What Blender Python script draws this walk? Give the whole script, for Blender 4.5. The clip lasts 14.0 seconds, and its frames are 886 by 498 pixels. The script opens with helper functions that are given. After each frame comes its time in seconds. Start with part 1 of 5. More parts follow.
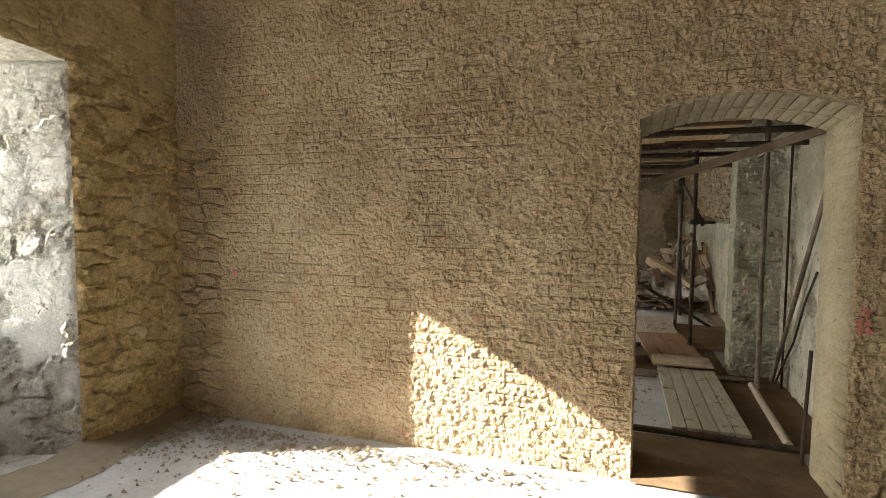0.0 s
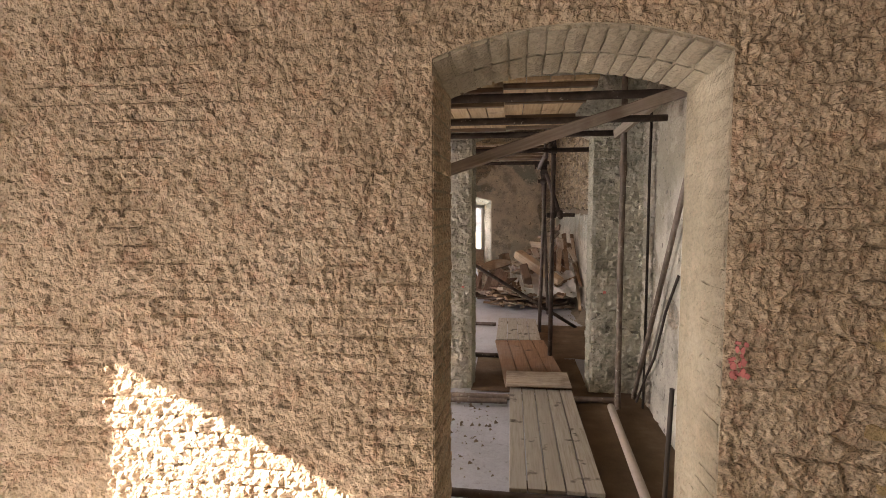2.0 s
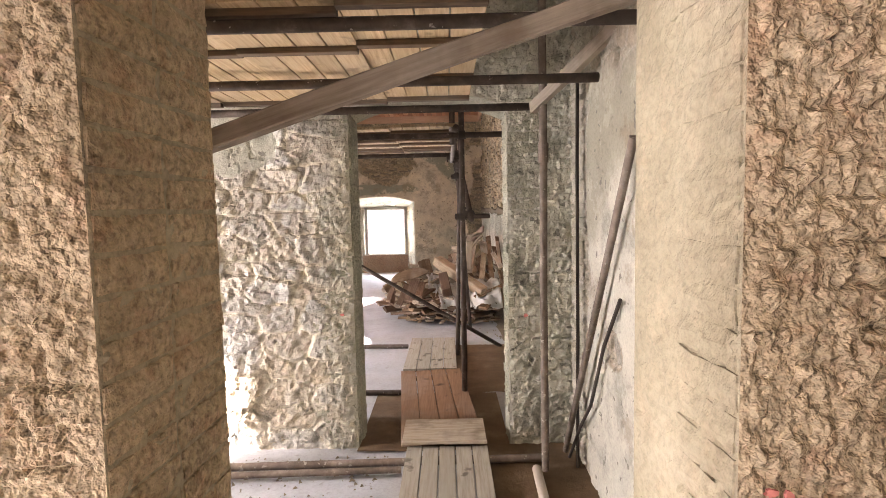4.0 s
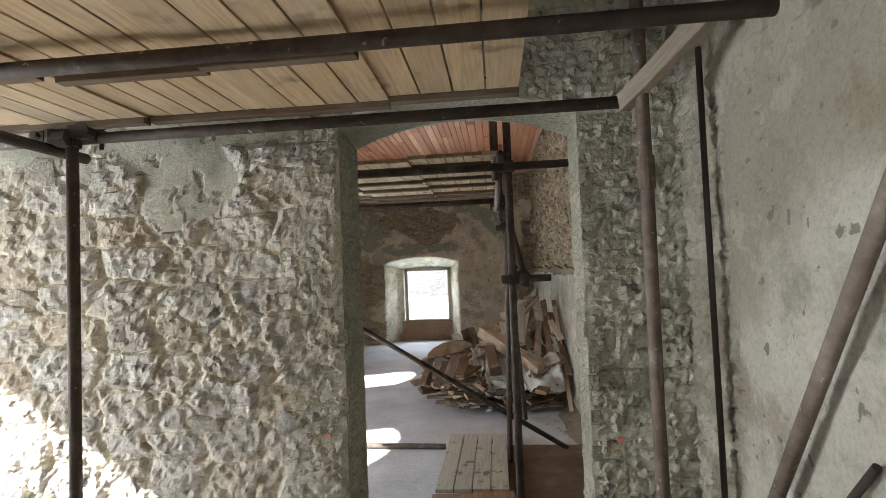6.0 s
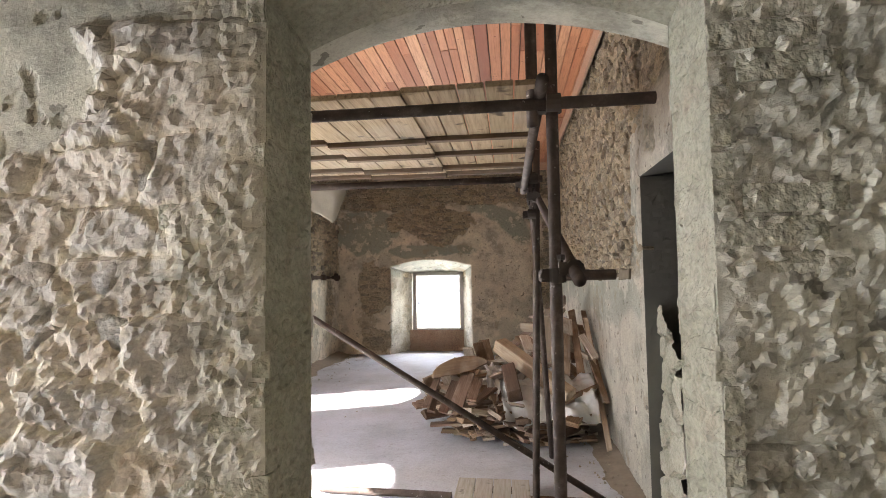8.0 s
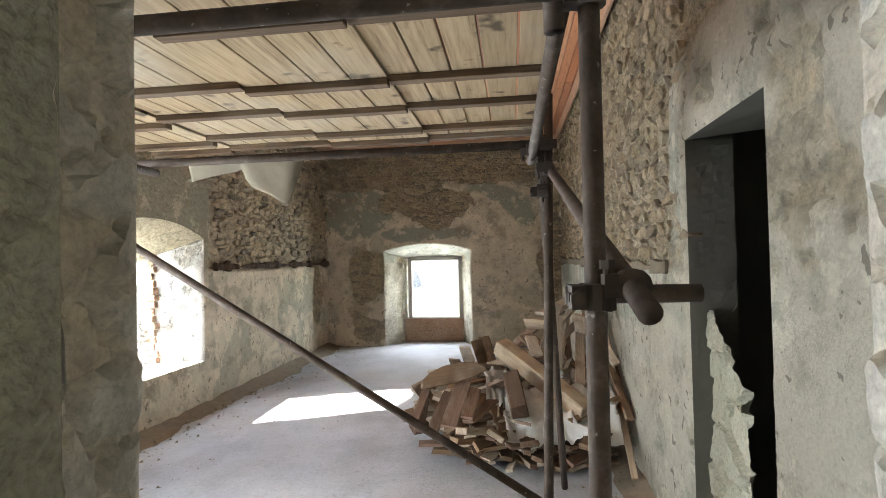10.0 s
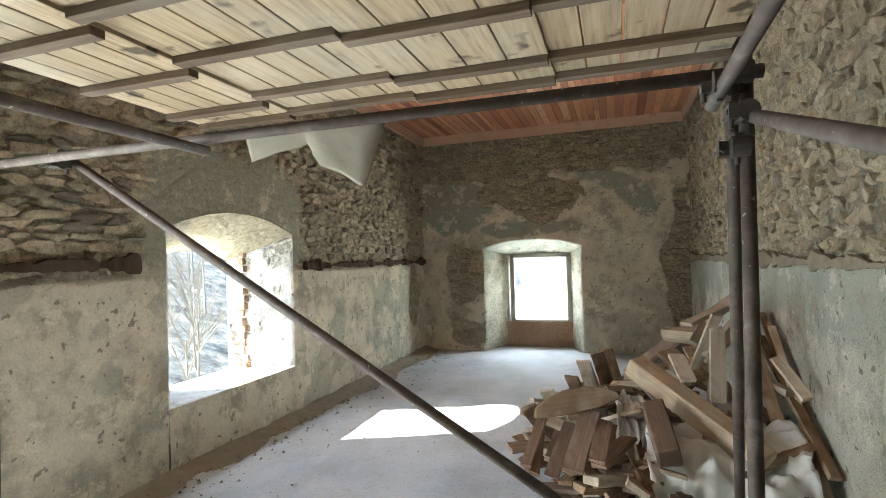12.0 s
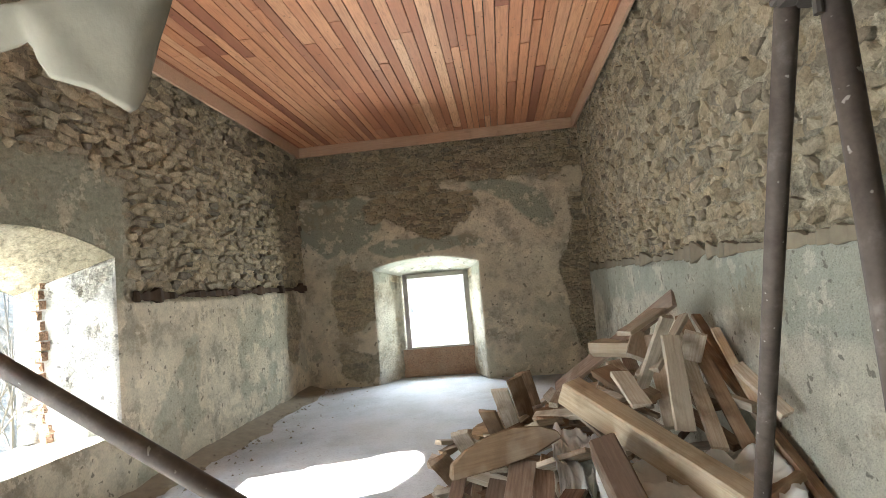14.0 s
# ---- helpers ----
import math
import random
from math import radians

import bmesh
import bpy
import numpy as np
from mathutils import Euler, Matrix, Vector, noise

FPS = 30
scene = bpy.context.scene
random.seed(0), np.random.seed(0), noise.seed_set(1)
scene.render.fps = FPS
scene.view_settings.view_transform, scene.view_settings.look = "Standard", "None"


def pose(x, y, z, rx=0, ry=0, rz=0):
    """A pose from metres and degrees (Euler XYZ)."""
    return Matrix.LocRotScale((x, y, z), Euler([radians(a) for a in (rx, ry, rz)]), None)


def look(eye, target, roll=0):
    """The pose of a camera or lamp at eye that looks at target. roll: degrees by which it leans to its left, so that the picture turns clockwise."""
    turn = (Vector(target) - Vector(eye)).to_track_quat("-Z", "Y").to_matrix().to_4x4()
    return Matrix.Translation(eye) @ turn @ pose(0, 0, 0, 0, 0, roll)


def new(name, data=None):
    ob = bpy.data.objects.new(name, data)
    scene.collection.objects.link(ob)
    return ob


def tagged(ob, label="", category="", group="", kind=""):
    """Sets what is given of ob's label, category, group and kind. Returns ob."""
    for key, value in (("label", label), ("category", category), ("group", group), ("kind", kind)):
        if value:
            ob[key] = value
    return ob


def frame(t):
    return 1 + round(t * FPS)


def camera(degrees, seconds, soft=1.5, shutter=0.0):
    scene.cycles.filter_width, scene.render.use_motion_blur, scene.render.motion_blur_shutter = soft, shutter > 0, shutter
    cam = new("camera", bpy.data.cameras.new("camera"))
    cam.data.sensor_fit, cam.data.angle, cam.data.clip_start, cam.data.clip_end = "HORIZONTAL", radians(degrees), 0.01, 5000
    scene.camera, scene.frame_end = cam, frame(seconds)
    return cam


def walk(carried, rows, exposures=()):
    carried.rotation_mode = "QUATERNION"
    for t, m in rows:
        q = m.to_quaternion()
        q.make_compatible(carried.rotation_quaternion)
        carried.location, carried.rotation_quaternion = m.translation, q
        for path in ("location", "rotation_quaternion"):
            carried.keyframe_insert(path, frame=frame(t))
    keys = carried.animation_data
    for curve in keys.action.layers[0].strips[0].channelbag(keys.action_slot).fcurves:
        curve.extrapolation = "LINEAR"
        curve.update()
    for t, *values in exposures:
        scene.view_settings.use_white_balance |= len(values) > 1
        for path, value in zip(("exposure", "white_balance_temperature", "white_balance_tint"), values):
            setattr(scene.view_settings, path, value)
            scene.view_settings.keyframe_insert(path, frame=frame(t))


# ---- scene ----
cam = camera(80.6, 14.0, 0.85)
METRES, EYE, TILT, LEAN, TURN = 8.0, 1.7, 0.0, 0.0, 18.7
ROWS = [
    (0.0, 0.0, 0.0, 0.0, 0.02, -3.61, -0.32),
    (0.5, 0.0296, 0.0368, -0.0019, -1.55, -4.65, -1.37),
    (1.0, 0.0454, 0.0756, -0.004, -1.79, -4.84, -1.88),
    (1.5, 0.0706, 0.1175, 0.0014, -6.72, -4.61, -1.35),
    (2.0, 0.1045, 0.1447, 0.0027, -11.32, -4.52, 0.12),
    (2.5, 0.1344, 0.1699, -0.0011, -14.91, -5.14, 0.74),
    (3.0, 0.1547, 0.2048, 0.0001, -18.1, -5.13, 0.95),
    (3.5, 0.1734, 0.239, 0.0011, -18.59, -5.18, 1.04),
    (6.0, 0.2461, 0.4276, 0.0013, -12.92, 2.33, 2.26),
    (6.5, 0.2544, 0.4556, -0.0041, -11.09, 2.21, 1.81),
    (7.0, 0.2548, 0.4902, -0.0071, -8.95, 2.82, 1.57),
    (7.5, 0.2619, 0.5236, -0.0045, -9.28, 2.89, 1.77),
    (8.0, 0.2795, 0.5606, -0.0081, -11.5, 3.24, 0.93),
    (10.5, 0.324, 0.6927, 0.005, -10.91, 0.81, 1.59),
    (11.0, 0.3224, 0.7226, 0.0046, -6.48, 0.92, 2.11),
    (11.5, 0.3181, 0.7487, 0.0026, -2.13, 0.56, 1.74),
    (12.0, 0.3205, 0.7758, 0.0037, -0.48, 1.11, 1.66),
    (12.5, 0.3273, 0.8053, 0.0035, -0.52, 1.65, 2.98),
    (13.0, 0.3233, 0.8352, -0.0053, -4.7, 3.19, 3.01),
    (13.5, 0.3199, 0.8592, -0.0068, -11.7, 3.51, 4.57),
    (14.0, 0.3339, 0.903, -0.0148, -12.33, 3.78, 4.86),
]
walk(cam, [(t, pose(0, 0, EYE, TILT, LEAN, TURN) @ pose(METRES * x, METRES * y, METRES * z, 90 + pitch, roll, yaw)) for t, x, y, z, yaw, pitch, roll in ROWS],
     exposures=[(0.0, 2.98, 8100, 8), (1.0, 3.05, 7900, 8), (1.5, 3.12, 7800, 15), (2.0, 3.45, 7900, 26), (3.0, 4.1, 7900, 26), (3.7, 4.45, 7700, 26), (5.8, 3.5, 6700, 11), (7.2, 3.55, 6850, 14), (8.0, 4.1, 7000, 18), (8.2, 4.15, 7000, 18), (10.5, 4.05, 6650, 6), (12.5, 4.05, 6500, 2), (14.0, 4.3, 6700, 5)])

# ---- world, sun, window light ----
SUN_AZ, SUN_EL = 23.0, 29.0  # light travels towards +x, turned this far to +y
world = bpy.data.worlds.new("world")
scene.world = world
world.use_nodes = True
sky = world.node_tree.nodes.new("ShaderNodeTexSky")
sky.sky_type = "NISHITA"
sky.sun_disc = False
sky.sun_elevation = radians(SUN_EL)
sky.sun_rotation = radians(-90 - SUN_AZ)
world.node_tree.links.new(sky.outputs[0], world.node_tree.nodes["Background"].inputs[0])
world.node_tree.nodes["Background"].inputs[1].default_value = 0.12

sun_way = Vector((math.cos(radians(SUN_AZ)) * math.cos(radians(SUN_EL)), math.sin(radians(SUN_AZ)) * math.cos(radians(SUN_EL)), -math.sin(radians(SUN_EL))))
sun_data = bpy.data.lights.new("sun", "SUN")
sun_data.energy, sun_data.angle, sun_data.color = 5.0, radians(0.5), (1.0, 0.98, 0.95)
sun = new("sun", sun_data)
sun.matrix_world = look((-20, -3, 12), Vector((-20, -3, 12)) + sun_way)


def sky_lamp(x, y, z, w, h, turn, watts):
    """The sky's light through a window: an area lamp in the opening."""
    data = bpy.data.lights.new("window_light", "AREA")
    data.shape, data.size, data.size_y, data.energy, data.color = "RECTANGLE", w, h, watts, (0.86, 0.93, 1.0)
    ob = new("window_light", data)
    ob.matrix_world = pose(x, y, z, 90, 0, turn)
    return ob


sky_lamp(-4.30, 1.74, 1.85, 1.3, 1.5, -90, 6)      # room 1, window by the brick wall
sky_lamp(-4.30, -1.73, 1.85, 1.3, 1.5, -90, 25)    # room 1, fill light from an added, unseen window behind the camera
sky_lamp(-4.08, 5.25, 1.5, 0.6, 1.5, -90, 17)      # middle room
sky_lamp(-3.86, 7.8, 1.3, 1.2, 1.5, -90, 18)       # far room, window beside the scaffold
sky_lamp(-3.82, 11.1, 1.66, 0.8, 0.26, -90, 1.8)     # far room, arched window, the sky above the hill
sky_lamp(-0.95, 17.25, 1.1, 1.0, 1.15, 180, 9)    # far room, end window

# ---- noise on arrays ----


def hashed(ix, iy, k):
    n = (ix.astype(np.int64) * 374761393 + iy.astype(np.int64) * 668265263 + k * 1442695041) & 0x7FFFFFFF
    n = ((n ^ (n >> 13)) * 1274126177) & 0x7FFFFFFF
    return ((n ^ (n >> 16)) & 0xFFFFF) / float(0xFFFFF)


def value_noise(u, v, k=0):
    iu, iv = np.floor(u), np.floor(v)
    fu, fv = u - iu, v - iv
    fu, fv = fu * fu * (3 - 2 * fu), fv * fv * (3 - 2 * fv)
    a, b = hashed(iu, iv, k), hashed(iu + 1, iv, k)
    c, d = hashed(iu, iv + 1, k), hashed(iu + 1, iv + 1, k)
    return (a * (1 - fu) + b * fu) * (1 - fv) + (c * (1 - fu) + d * fu) * fv


def fbm(u, v, k=0, octaves=4):
    total, amp, norm = 0.0, 1.0, 0.0
    for i in range(octaves):
        c, d = math.cos(0.65 * i), math.sin(0.65 * i)
        total = total + amp * value_noise((c * u - d * v) * 2**i, (d * u + c * v) * 2**i, k + 17 * i)
        norm += amp
        amp *= 0.5
    return total / norm


def facets(u, v, k=0):
    """Nearest and second distance to scattered points, the nearest one's own number, and the height of a tilted facet on it."""
    iu, iv = np.floor(u), np.floor(v)
    d1, d2, own, tilt = np.full(u.shape, 9.0), np.full(u.shape, 9.0), np.zeros(u.shape), np.zeros(u.shape)
    for du in (-1, 0, 1):
        for dv in (-1, 0, 1):
            cu, cv = iu + du, iv + dv
            pu, pv = cu + 0.15 + 0.7 * hashed(cu, cv, k), cv + 0.15 + 0.7 * hashed(cu, cv, k + 5)
            d = np.hypot(u - pu, v - pv)
            near = d < d1
            d2 = np.where(near, d1, np.minimum(d2, d))
            own = np.where(near, hashed(cu, cv, k + 9), own)
            tilt = np.where(near, (u - pu) * (hashed(cu, cv, k + 13) - 0.5) + (v - pv) * (hashed(cu, cv, k + 15) - 0.5), tilt)
            d1 = np.where(near, d, d1)
    return d1, d2, own, tilt


def smooth(a, b, x):
    s = np.clip((x - a) / (b - a), 0, 1)
    return s * s * (3 - 2 * s)


# ---- materials ----


class Nodes:
    """A few short words for building a node material."""

    def __init__(self, name):
        self.mat = bpy.data.materials.new(name)
        self.mat.use_nodes = True
        self.tree = self.mat.node_tree
        self.shader = self.tree.nodes["Principled BSDF"]
        self.where = self.tree.nodes.new("ShaderNodeNewGeometry").outputs["Position"]

    def put(self, socket, value):
        if hasattr(value, "is_linked"):
            self.tree.links.new(value, socket)
        else:
            socket.default_value = (*value, 1.0) if isinstance(value, tuple) and len(value) == 3 and socket.type == "RGBA" else value

    def local(self):
        self.where = self.tree.nodes.new("ShaderNodeTexCoord").outputs["Object"]
        return self

    def stretched(self, sx, sy, sz):
        m = self.tree.nodes.new("ShaderNodeMapping")
        m.inputs["Scale"].default_value = (sx, sy, sz)
        self.tree.links.new(self.where, m.inputs["Vector"])
        return m.outputs[0]

    def noise(self, scale, detail=4.0, rough=0.6, at=None):
        n = self.tree.nodes.new("ShaderNodeTexNoise")
        self.tree.links.new(at or self.where, n.inputs["Vector"])
        n.inputs["Scale"].default_value, n.inputs["Detail"].default_value, n.inputs["Roughness"].default_value = scale, detail, rough
        return n.outputs["Fac"]

    def cell(self, scale, at=None, feature="F1"):
        n = self.tree.nodes.new("ShaderNodeTexVoronoi")
        n.feature = feature
        self.tree.links.new(at or self.where, n.inputs["Vector"])
        n.inputs["Scale"].default_value = scale
        return n.outputs["Distance"]

    def steps(self, fac, *stops):
        r = self.tree.nodes.new("ShaderNodeValToRGB")
        e = r.color_ramp.elements
        while len(e) < len(stops):
            e.new(0.5)
        for el, (p, c) in zip(e, stops):
            el.position = p
            el.color = (*c, 1.0) if isinstance(c, tuple) else (c, c, c, 1.0)
        self.put(r.inputs[0], fac)
        return r.outputs[0]

    def mix(self, fac, a, b, how="MIX"):
        m = self.tree.nodes.new("ShaderNodeMix")
        m.data_type, m.blend_type = "RGBA", how
        self.put(m.inputs[0], fac)
        self.put(m.inputs[6], a)
        self.put(m.inputs[7], b)
        return m.outputs[2]

    def maths(self, how, a, b=0.0):
        m = self.tree.nodes.new("ShaderNodeMath")
        m.operation = how
        self.put(m.inputs[0], a)
        self.put(m.inputs[1], b)
        return m.outputs[0]

    def attribute(self, name):
        a = self.tree.nodes.new("ShaderNodeAttribute")
        a.attribute_name = name
        return a.outputs["Fac"]

    def own(self):
        return self.tree.nodes.new("ShaderNodeObjectInfo").outputs["Random"]

    def island(self):
        return self.tree.nodes.new("ShaderNodeNewGeometry").outputs["Random Per Island"]

    def speckle(self, col, scale, low=0.45, high=1.35, amount=0.7):
        """Fine light and dark grains in a colour."""
        f = self.noise(scale, 4, 0.7)
        m = self.tree.nodes.new("ShaderNodeMix")
        m.data_type, m.blend_type = "RGBA", "MULTIPLY"
        m.inputs[0].default_value = amount
        self.put(m.inputs[6], col)
        self.put(m.inputs[7], self.steps(f, (0.33, low), (0.5, 1.0), (0.68, high)))
        return m.outputs[2]

    def bump(self, height, strength, distance):
        b = self.tree.nodes.new("ShaderNodeBump")
        b.inputs["Strength"].default_value, b.inputs["Distance"].default_value = strength, distance
        self.put(b.inputs["Height"], height)
        if self.shader.inputs["Normal"].is_linked:
            self.tree.links.new(self.shader.inputs["Normal"].links[0].from_socket, b.inputs["Normal"])
        self.tree.links.new(b.outputs[0], self.shader.inputs["Normal"])
        return self

    def done(self, color, rough=0.9, metal=0.0, specular=0.3):
        self.put(self.shader.inputs["Base Color"], color)
        self.put(self.shader.inputs["Roughness"], rough)
        self.shader.inputs["Metallic"].default_value = metal
        self.shader.inputs["Specular IOR Level"].default_value = specular
        return self.mat


def slurry_material(name, dark, mid, light, red=(0.36, 0.19, 0.12), grain=0.5, relief=0.035):
    n = Nodes(name)
    big = n.noise(1.6, 5)
    col = n.steps(big, (0.3, dark), (0.5, mid), (0.72, light))
    col = n.mix(n.steps(n.noise(9, 5, 0.7), (0.52, 0.0), (0.68, 0.45)), col, red)
    col = n.mix(n.maths("MULTIPLY", n.own(), 0.22), col, tuple(c * 0.8 for c in mid))
    col = n.speckle(col, 52, 0.5, 1.3, grain * 1.3)
    col = n.speckle(col, 14, 0.75, 1.15, grain * 0.8)
    n.bump(n.noise(58, 2, 0.5), 1.0, relief * 0.68)
    n.bump(n.noise(22, 3, 0.55), 0.8, relief * 0.7)
    return n.done(col, 0.95, 0.0, 0.15)


def rubble_material(name, mortar, stone_a, stone_b, stone_c, plaster, damp=None, grit=0.8, tooth=1.0):
    """Stones by the 'tint' of each cell, mortar in the joints, plaster where the wall is still covered."""
    n = Nodes(name)
    tint, joint, cover = n.attribute("tint"), n.attribute("joint"), n.attribute("cover")
    stones = n.steps(tint, (0.0, stone_a), (0.35, stone_b), (0.6, stone_c), (0.85, stone_a), (1.0, mortar))
    stones = n.mix(n.steps(n.noise(14, 6, 0.7), (0.35, 0.5), (0.6, 0.0)), stones, tuple(c * 0.55 for c in stone_a))
    joints = n.mix(n.noise(5, 4), mortar, tuple(min(1, c * 1.25) for c in mortar))
    col = n.mix(joint, stones, joints)
    col = n.speckle(col, 22, 0.45, 1.35, grit)
    col = n.speckle(col, 75, 0.5, 1.35, grit * 0.8)
    pl = n.steps(n.noise(2.6, 7, 0.7), (0.36, tuple(c * 0.58 for c in plaster)), (0.5, plaster), (0.68, tuple(min(1, c * 1.15) for c in plaster)))
    if damp:
        pl = n.mix(tint, pl, damp)
        pl = n.mix(n.steps(n.noise(1.9, 6, 0.65), (0.58, 0.0), (0.63, 0.5)), pl, tuple(c * 0.6 for c in stone_b))
    pl = n.mix(n.steps(n.noise(3.4, 6, 0.7), (0.56, 0.0), (0.59, 0.55 if tooth > 0.9 else 0.2)), pl, tuple(min(1, c * 1.3) for c in plaster))
    pl = n.mix(n.steps(n.noise(15, 3, 0.5), (0.655, 0.0), (0.68, 0.85)), pl, tuple(c * 0.35 for c in plaster))
    pl = n.speckle(pl, 60, 0.75, 1.15, 0.6)
    col = n.mix(cover, col, pl)
    col = n.mix(n.steps(n.noise(0.9, 4), (0.45, 0.0), (0.75, 0.2)), col, (0.33, 0.26, 0.17))
    n.bump(n.noise(150, 4, 0.7), 0.8 * tooth, 0.008)
    n.bump(n.noise(60, 6, 0.75), 1.0 * tooth, 0.022)
    n.bump(n.noise(17, 6, 0.7), 0.7 * tooth, 0.03)
    return n.done(col, 0.95, 0.0, 0.15)


def stone_material(name, a, b, c, joined=False):
    n = Nodes(name)
    col = n.steps(n.island() if joined else n.own(), (0.0, a), (0.3, b), (0.55, c), (0.8, a), (1.0, b))
    col = n.mix(n.steps(n.noise(10, 6, 0.7), (0.35, 0.35), (0.62, 0.0)), col, tuple(x * 0.5 for x in a))
    col = n.mix(n.steps(n.noise(5, 4, 0.6), (0.5, 0.0), (0.7, 0.35)), col, (0.46, 0.41, 0.32))
    col = n.speckle(col, 18, 0.55, 1.3, 0.55)
    col = n.speckle(col, 60, 0.55, 1.3, 0.5)
    n.bump(n.noise(110, 5, 0.7), 0.8, 0.01)
    n.bump(n.noise(30, 6, 0.75), 1.0, 0.03)
    return n.done(col, 0.93, 0.0, 0.2)


def plank_material(name, pale, tan, dark, along="y", grime=0.25):
    n = Nodes(name)
    s = {"x": (1.2, 22, 22), "y": (22, 1.2, 22), "z": (22, 22, 1.2)}[along]
    grain = n.noise(3.0, 6, 0.65, n.stretched(*s))
    col = n.steps(grain, (0.3, dark), (0.5, tan), (0.7, pale))
    col = n.mix(n.maths("MULTIPLY", n.own(), 0.5), col, tuple(c * 0.68 for c in tan))
    col = n.mix(n.steps(n.noise(7, 3, 0.5), (0.62, 0.0), (0.72, grime * 2)), col, tuple(c * 0.35 for c in dark))
    col = n.mix(n.steps(n.noise(1.3, 4), (0.45, 0.0), (0.75, grime)), col, (0.4, 0.38, 0.34))
    n.bump(grain, 0.25, 0.004)
    return n.done(col, 0.8, 0.0, 0.25)


M_SLURRY = slurry_material("brick_slurry", (0.36, 0.28, 0.185), (0.46, 0.365, 0.25), (0.53, 0.435, 0.31))
M_REVEAL = slurry_material("brick_reveal", (0.30, 0.26, 0.185), (0.37, 0.325, 0.235), (0.43, 0.385, 0.29), (0.48, 0.38, 0.27), 0.25, 0.012)
M_REVEAL_B = slurry_material("grey_reveal", (0.27, 0.27, 0.21), (0.36, 0.36, 0.29), (0.46, 0.45, 0.37), (0.35, 0.29, 0.22), 0.35, 0.02)
M_RUBBLE_B = rubble_material("grey_rubble", (0.55, 0.52, 0.44), (0.60, 0.585, 0.54), (0.56, 0.49, 0.38), (0.50, 0.49, 0.45), (0.49, 0.49, 0.415), None, 0.4, 0.4)
M_RUBBLE_1 = rubble_material("ochre_rubble", (0.58, 0.44, 0.23), (0.60, 0.45, 0.23), (0.70, 0.54, 0.31), (0.52, 0.38, 0.20), (0.60, 0.47, 0.27))
M_RUBBLE_3 = rubble_material("tan_rubble", (0.38, 0.33, 0.24), (0.37, 0.32, 0.23), (0.50, 0.41, 0.27), (0.25, 0.23, 0.185), (0.64, 0.575, 0.45), (0.33, 0.345, 0.275))
M_RUBBLE_4 = rubble_material("grey_plastered_rubble", (0.42, 0.37, 0.28), (0.37, 0.32, 0.23), (0.50, 0.41, 0.27), (0.25, 0.23, 0.185), (0.56, 0.54, 0.455), (0.36, 0.385, 0.325))
M_WHITE_WALL = rubble_material("whitewashed_rubble", (0.55, 0.53, 0.48), (0.58, 0.57, 0.54), (0.54, 0.50, 0.43), (0.64, 0.63, 0.59), (0.74, 0.73, 0.70))
M_STONE_1 = stone_material("ochre_stone", (0.60, 0.45, 0.23), (0.70, 0.55, 0.33), (0.48, 0.35, 0.19))
M_STONE_B = stone_material("grey_stone", (0.62, 0.61, 0.57), (0.58, 0.50, 0.38), (0.50, 0.50, 0.46))
M_STONE_3 = stone_material("brown_stone", (0.39, 0.33, 0.23), (0.55, 0.46, 0.32), (0.15, 0.135, 0.11))
M_STONE_3J = stone_material("brown_stone_bed", (0.39, 0.33, 0.23), (0.55, 0.46, 0.32), (0.15, 0.135, 0.11), True)
M_STONE_4 = stone_material("tan_stone", (0.40, 0.325, 0.215), (0.51, 0.43, 0.305), (0.22, 0.19, 0.145))
M_STONE_4J = stone_material("tan_stone_bed", (0.40, 0.325, 0.215), (0.51, 0.43, 0.305), (0.22, 0.19, 0.145), True)
M_STONE_1J = stone_material("ochre_stone_bed", (0.60, 0.45, 0.23), (0.70, 0.55, 0.33), (0.48, 0.35, 0.19), True)
M_BOARD = plank_material("pale_boards", (0.60, 0.46, 0.29), (0.49, 0.36, 0.21), (0.33, 0.22, 0.12), "y", 0.35)
M_BOARD_OLD = plank_material("weathered_boards", (0.48, 0.375, 0.245), (0.38, 0.29, 0.18), (0.21, 0.15, 0.09), "y", 0.6)
M_BATTEN = plank_material("batten_wood", (0.18, 0.12, 0.075), (0.125, 0.083, 0.052), (0.07, 0.045, 0.028), "x")
M_GANGWAY = plank_material("dusty_boards", (0.48, 0.45, 0.39), (0.40, 0.37, 0.31), (0.27, 0.235, 0.18), "y", 0.7)
M_SHEET = plank_material("brown_sheet", (0.36, 0.22, 0.13), (0.30, 0.17, 0.10), (0.2, 0.11, 0.06), "y", 0.5)
M_TRIM = plank_material("pink_trim", (0.62, 0.42, 0.30), (0.54, 0.35, 0.24), (0.45, 0.28, 0.19), "x", 0.1)


def screed():
    n = Nodes("dusty_screed")
    col = n.steps(n.noise(1.1, 6, 0.65), (0.3, (0.33, 0.34, 0.365)), (0.5, (0.44, 0.46, 0.50)), (0.75, (0.53, 0.55, 0.59)))
    col = n.mix(n.steps(n.noise(16, 4, 0.6), (0.62, 0.0), (0.7, 0.5)), col, (0.25, 0.24, 0.22))
    col = n.mix(n.steps(n.noise(0.5, 3), (0.5, 0.0), (0.7, 0.35)), col, (0.42, 0.36, 0.29))
    col = n.mix(n.steps(n.noise(2.2, 5, 0.6, n.stretched(1.0, 0.35, 1.0)), (0.5, 0.0), (0.62, 0.35)), col, (0.36, 0.36, 0.37))
    col = n.speckle(col, 45, 0.8, 1.1, 0.6)
    n.bump(n.noise(24, 6, 0.7), 0.6, 0.012)
    return n.done(col, 0.85, 0.0, 0.25)


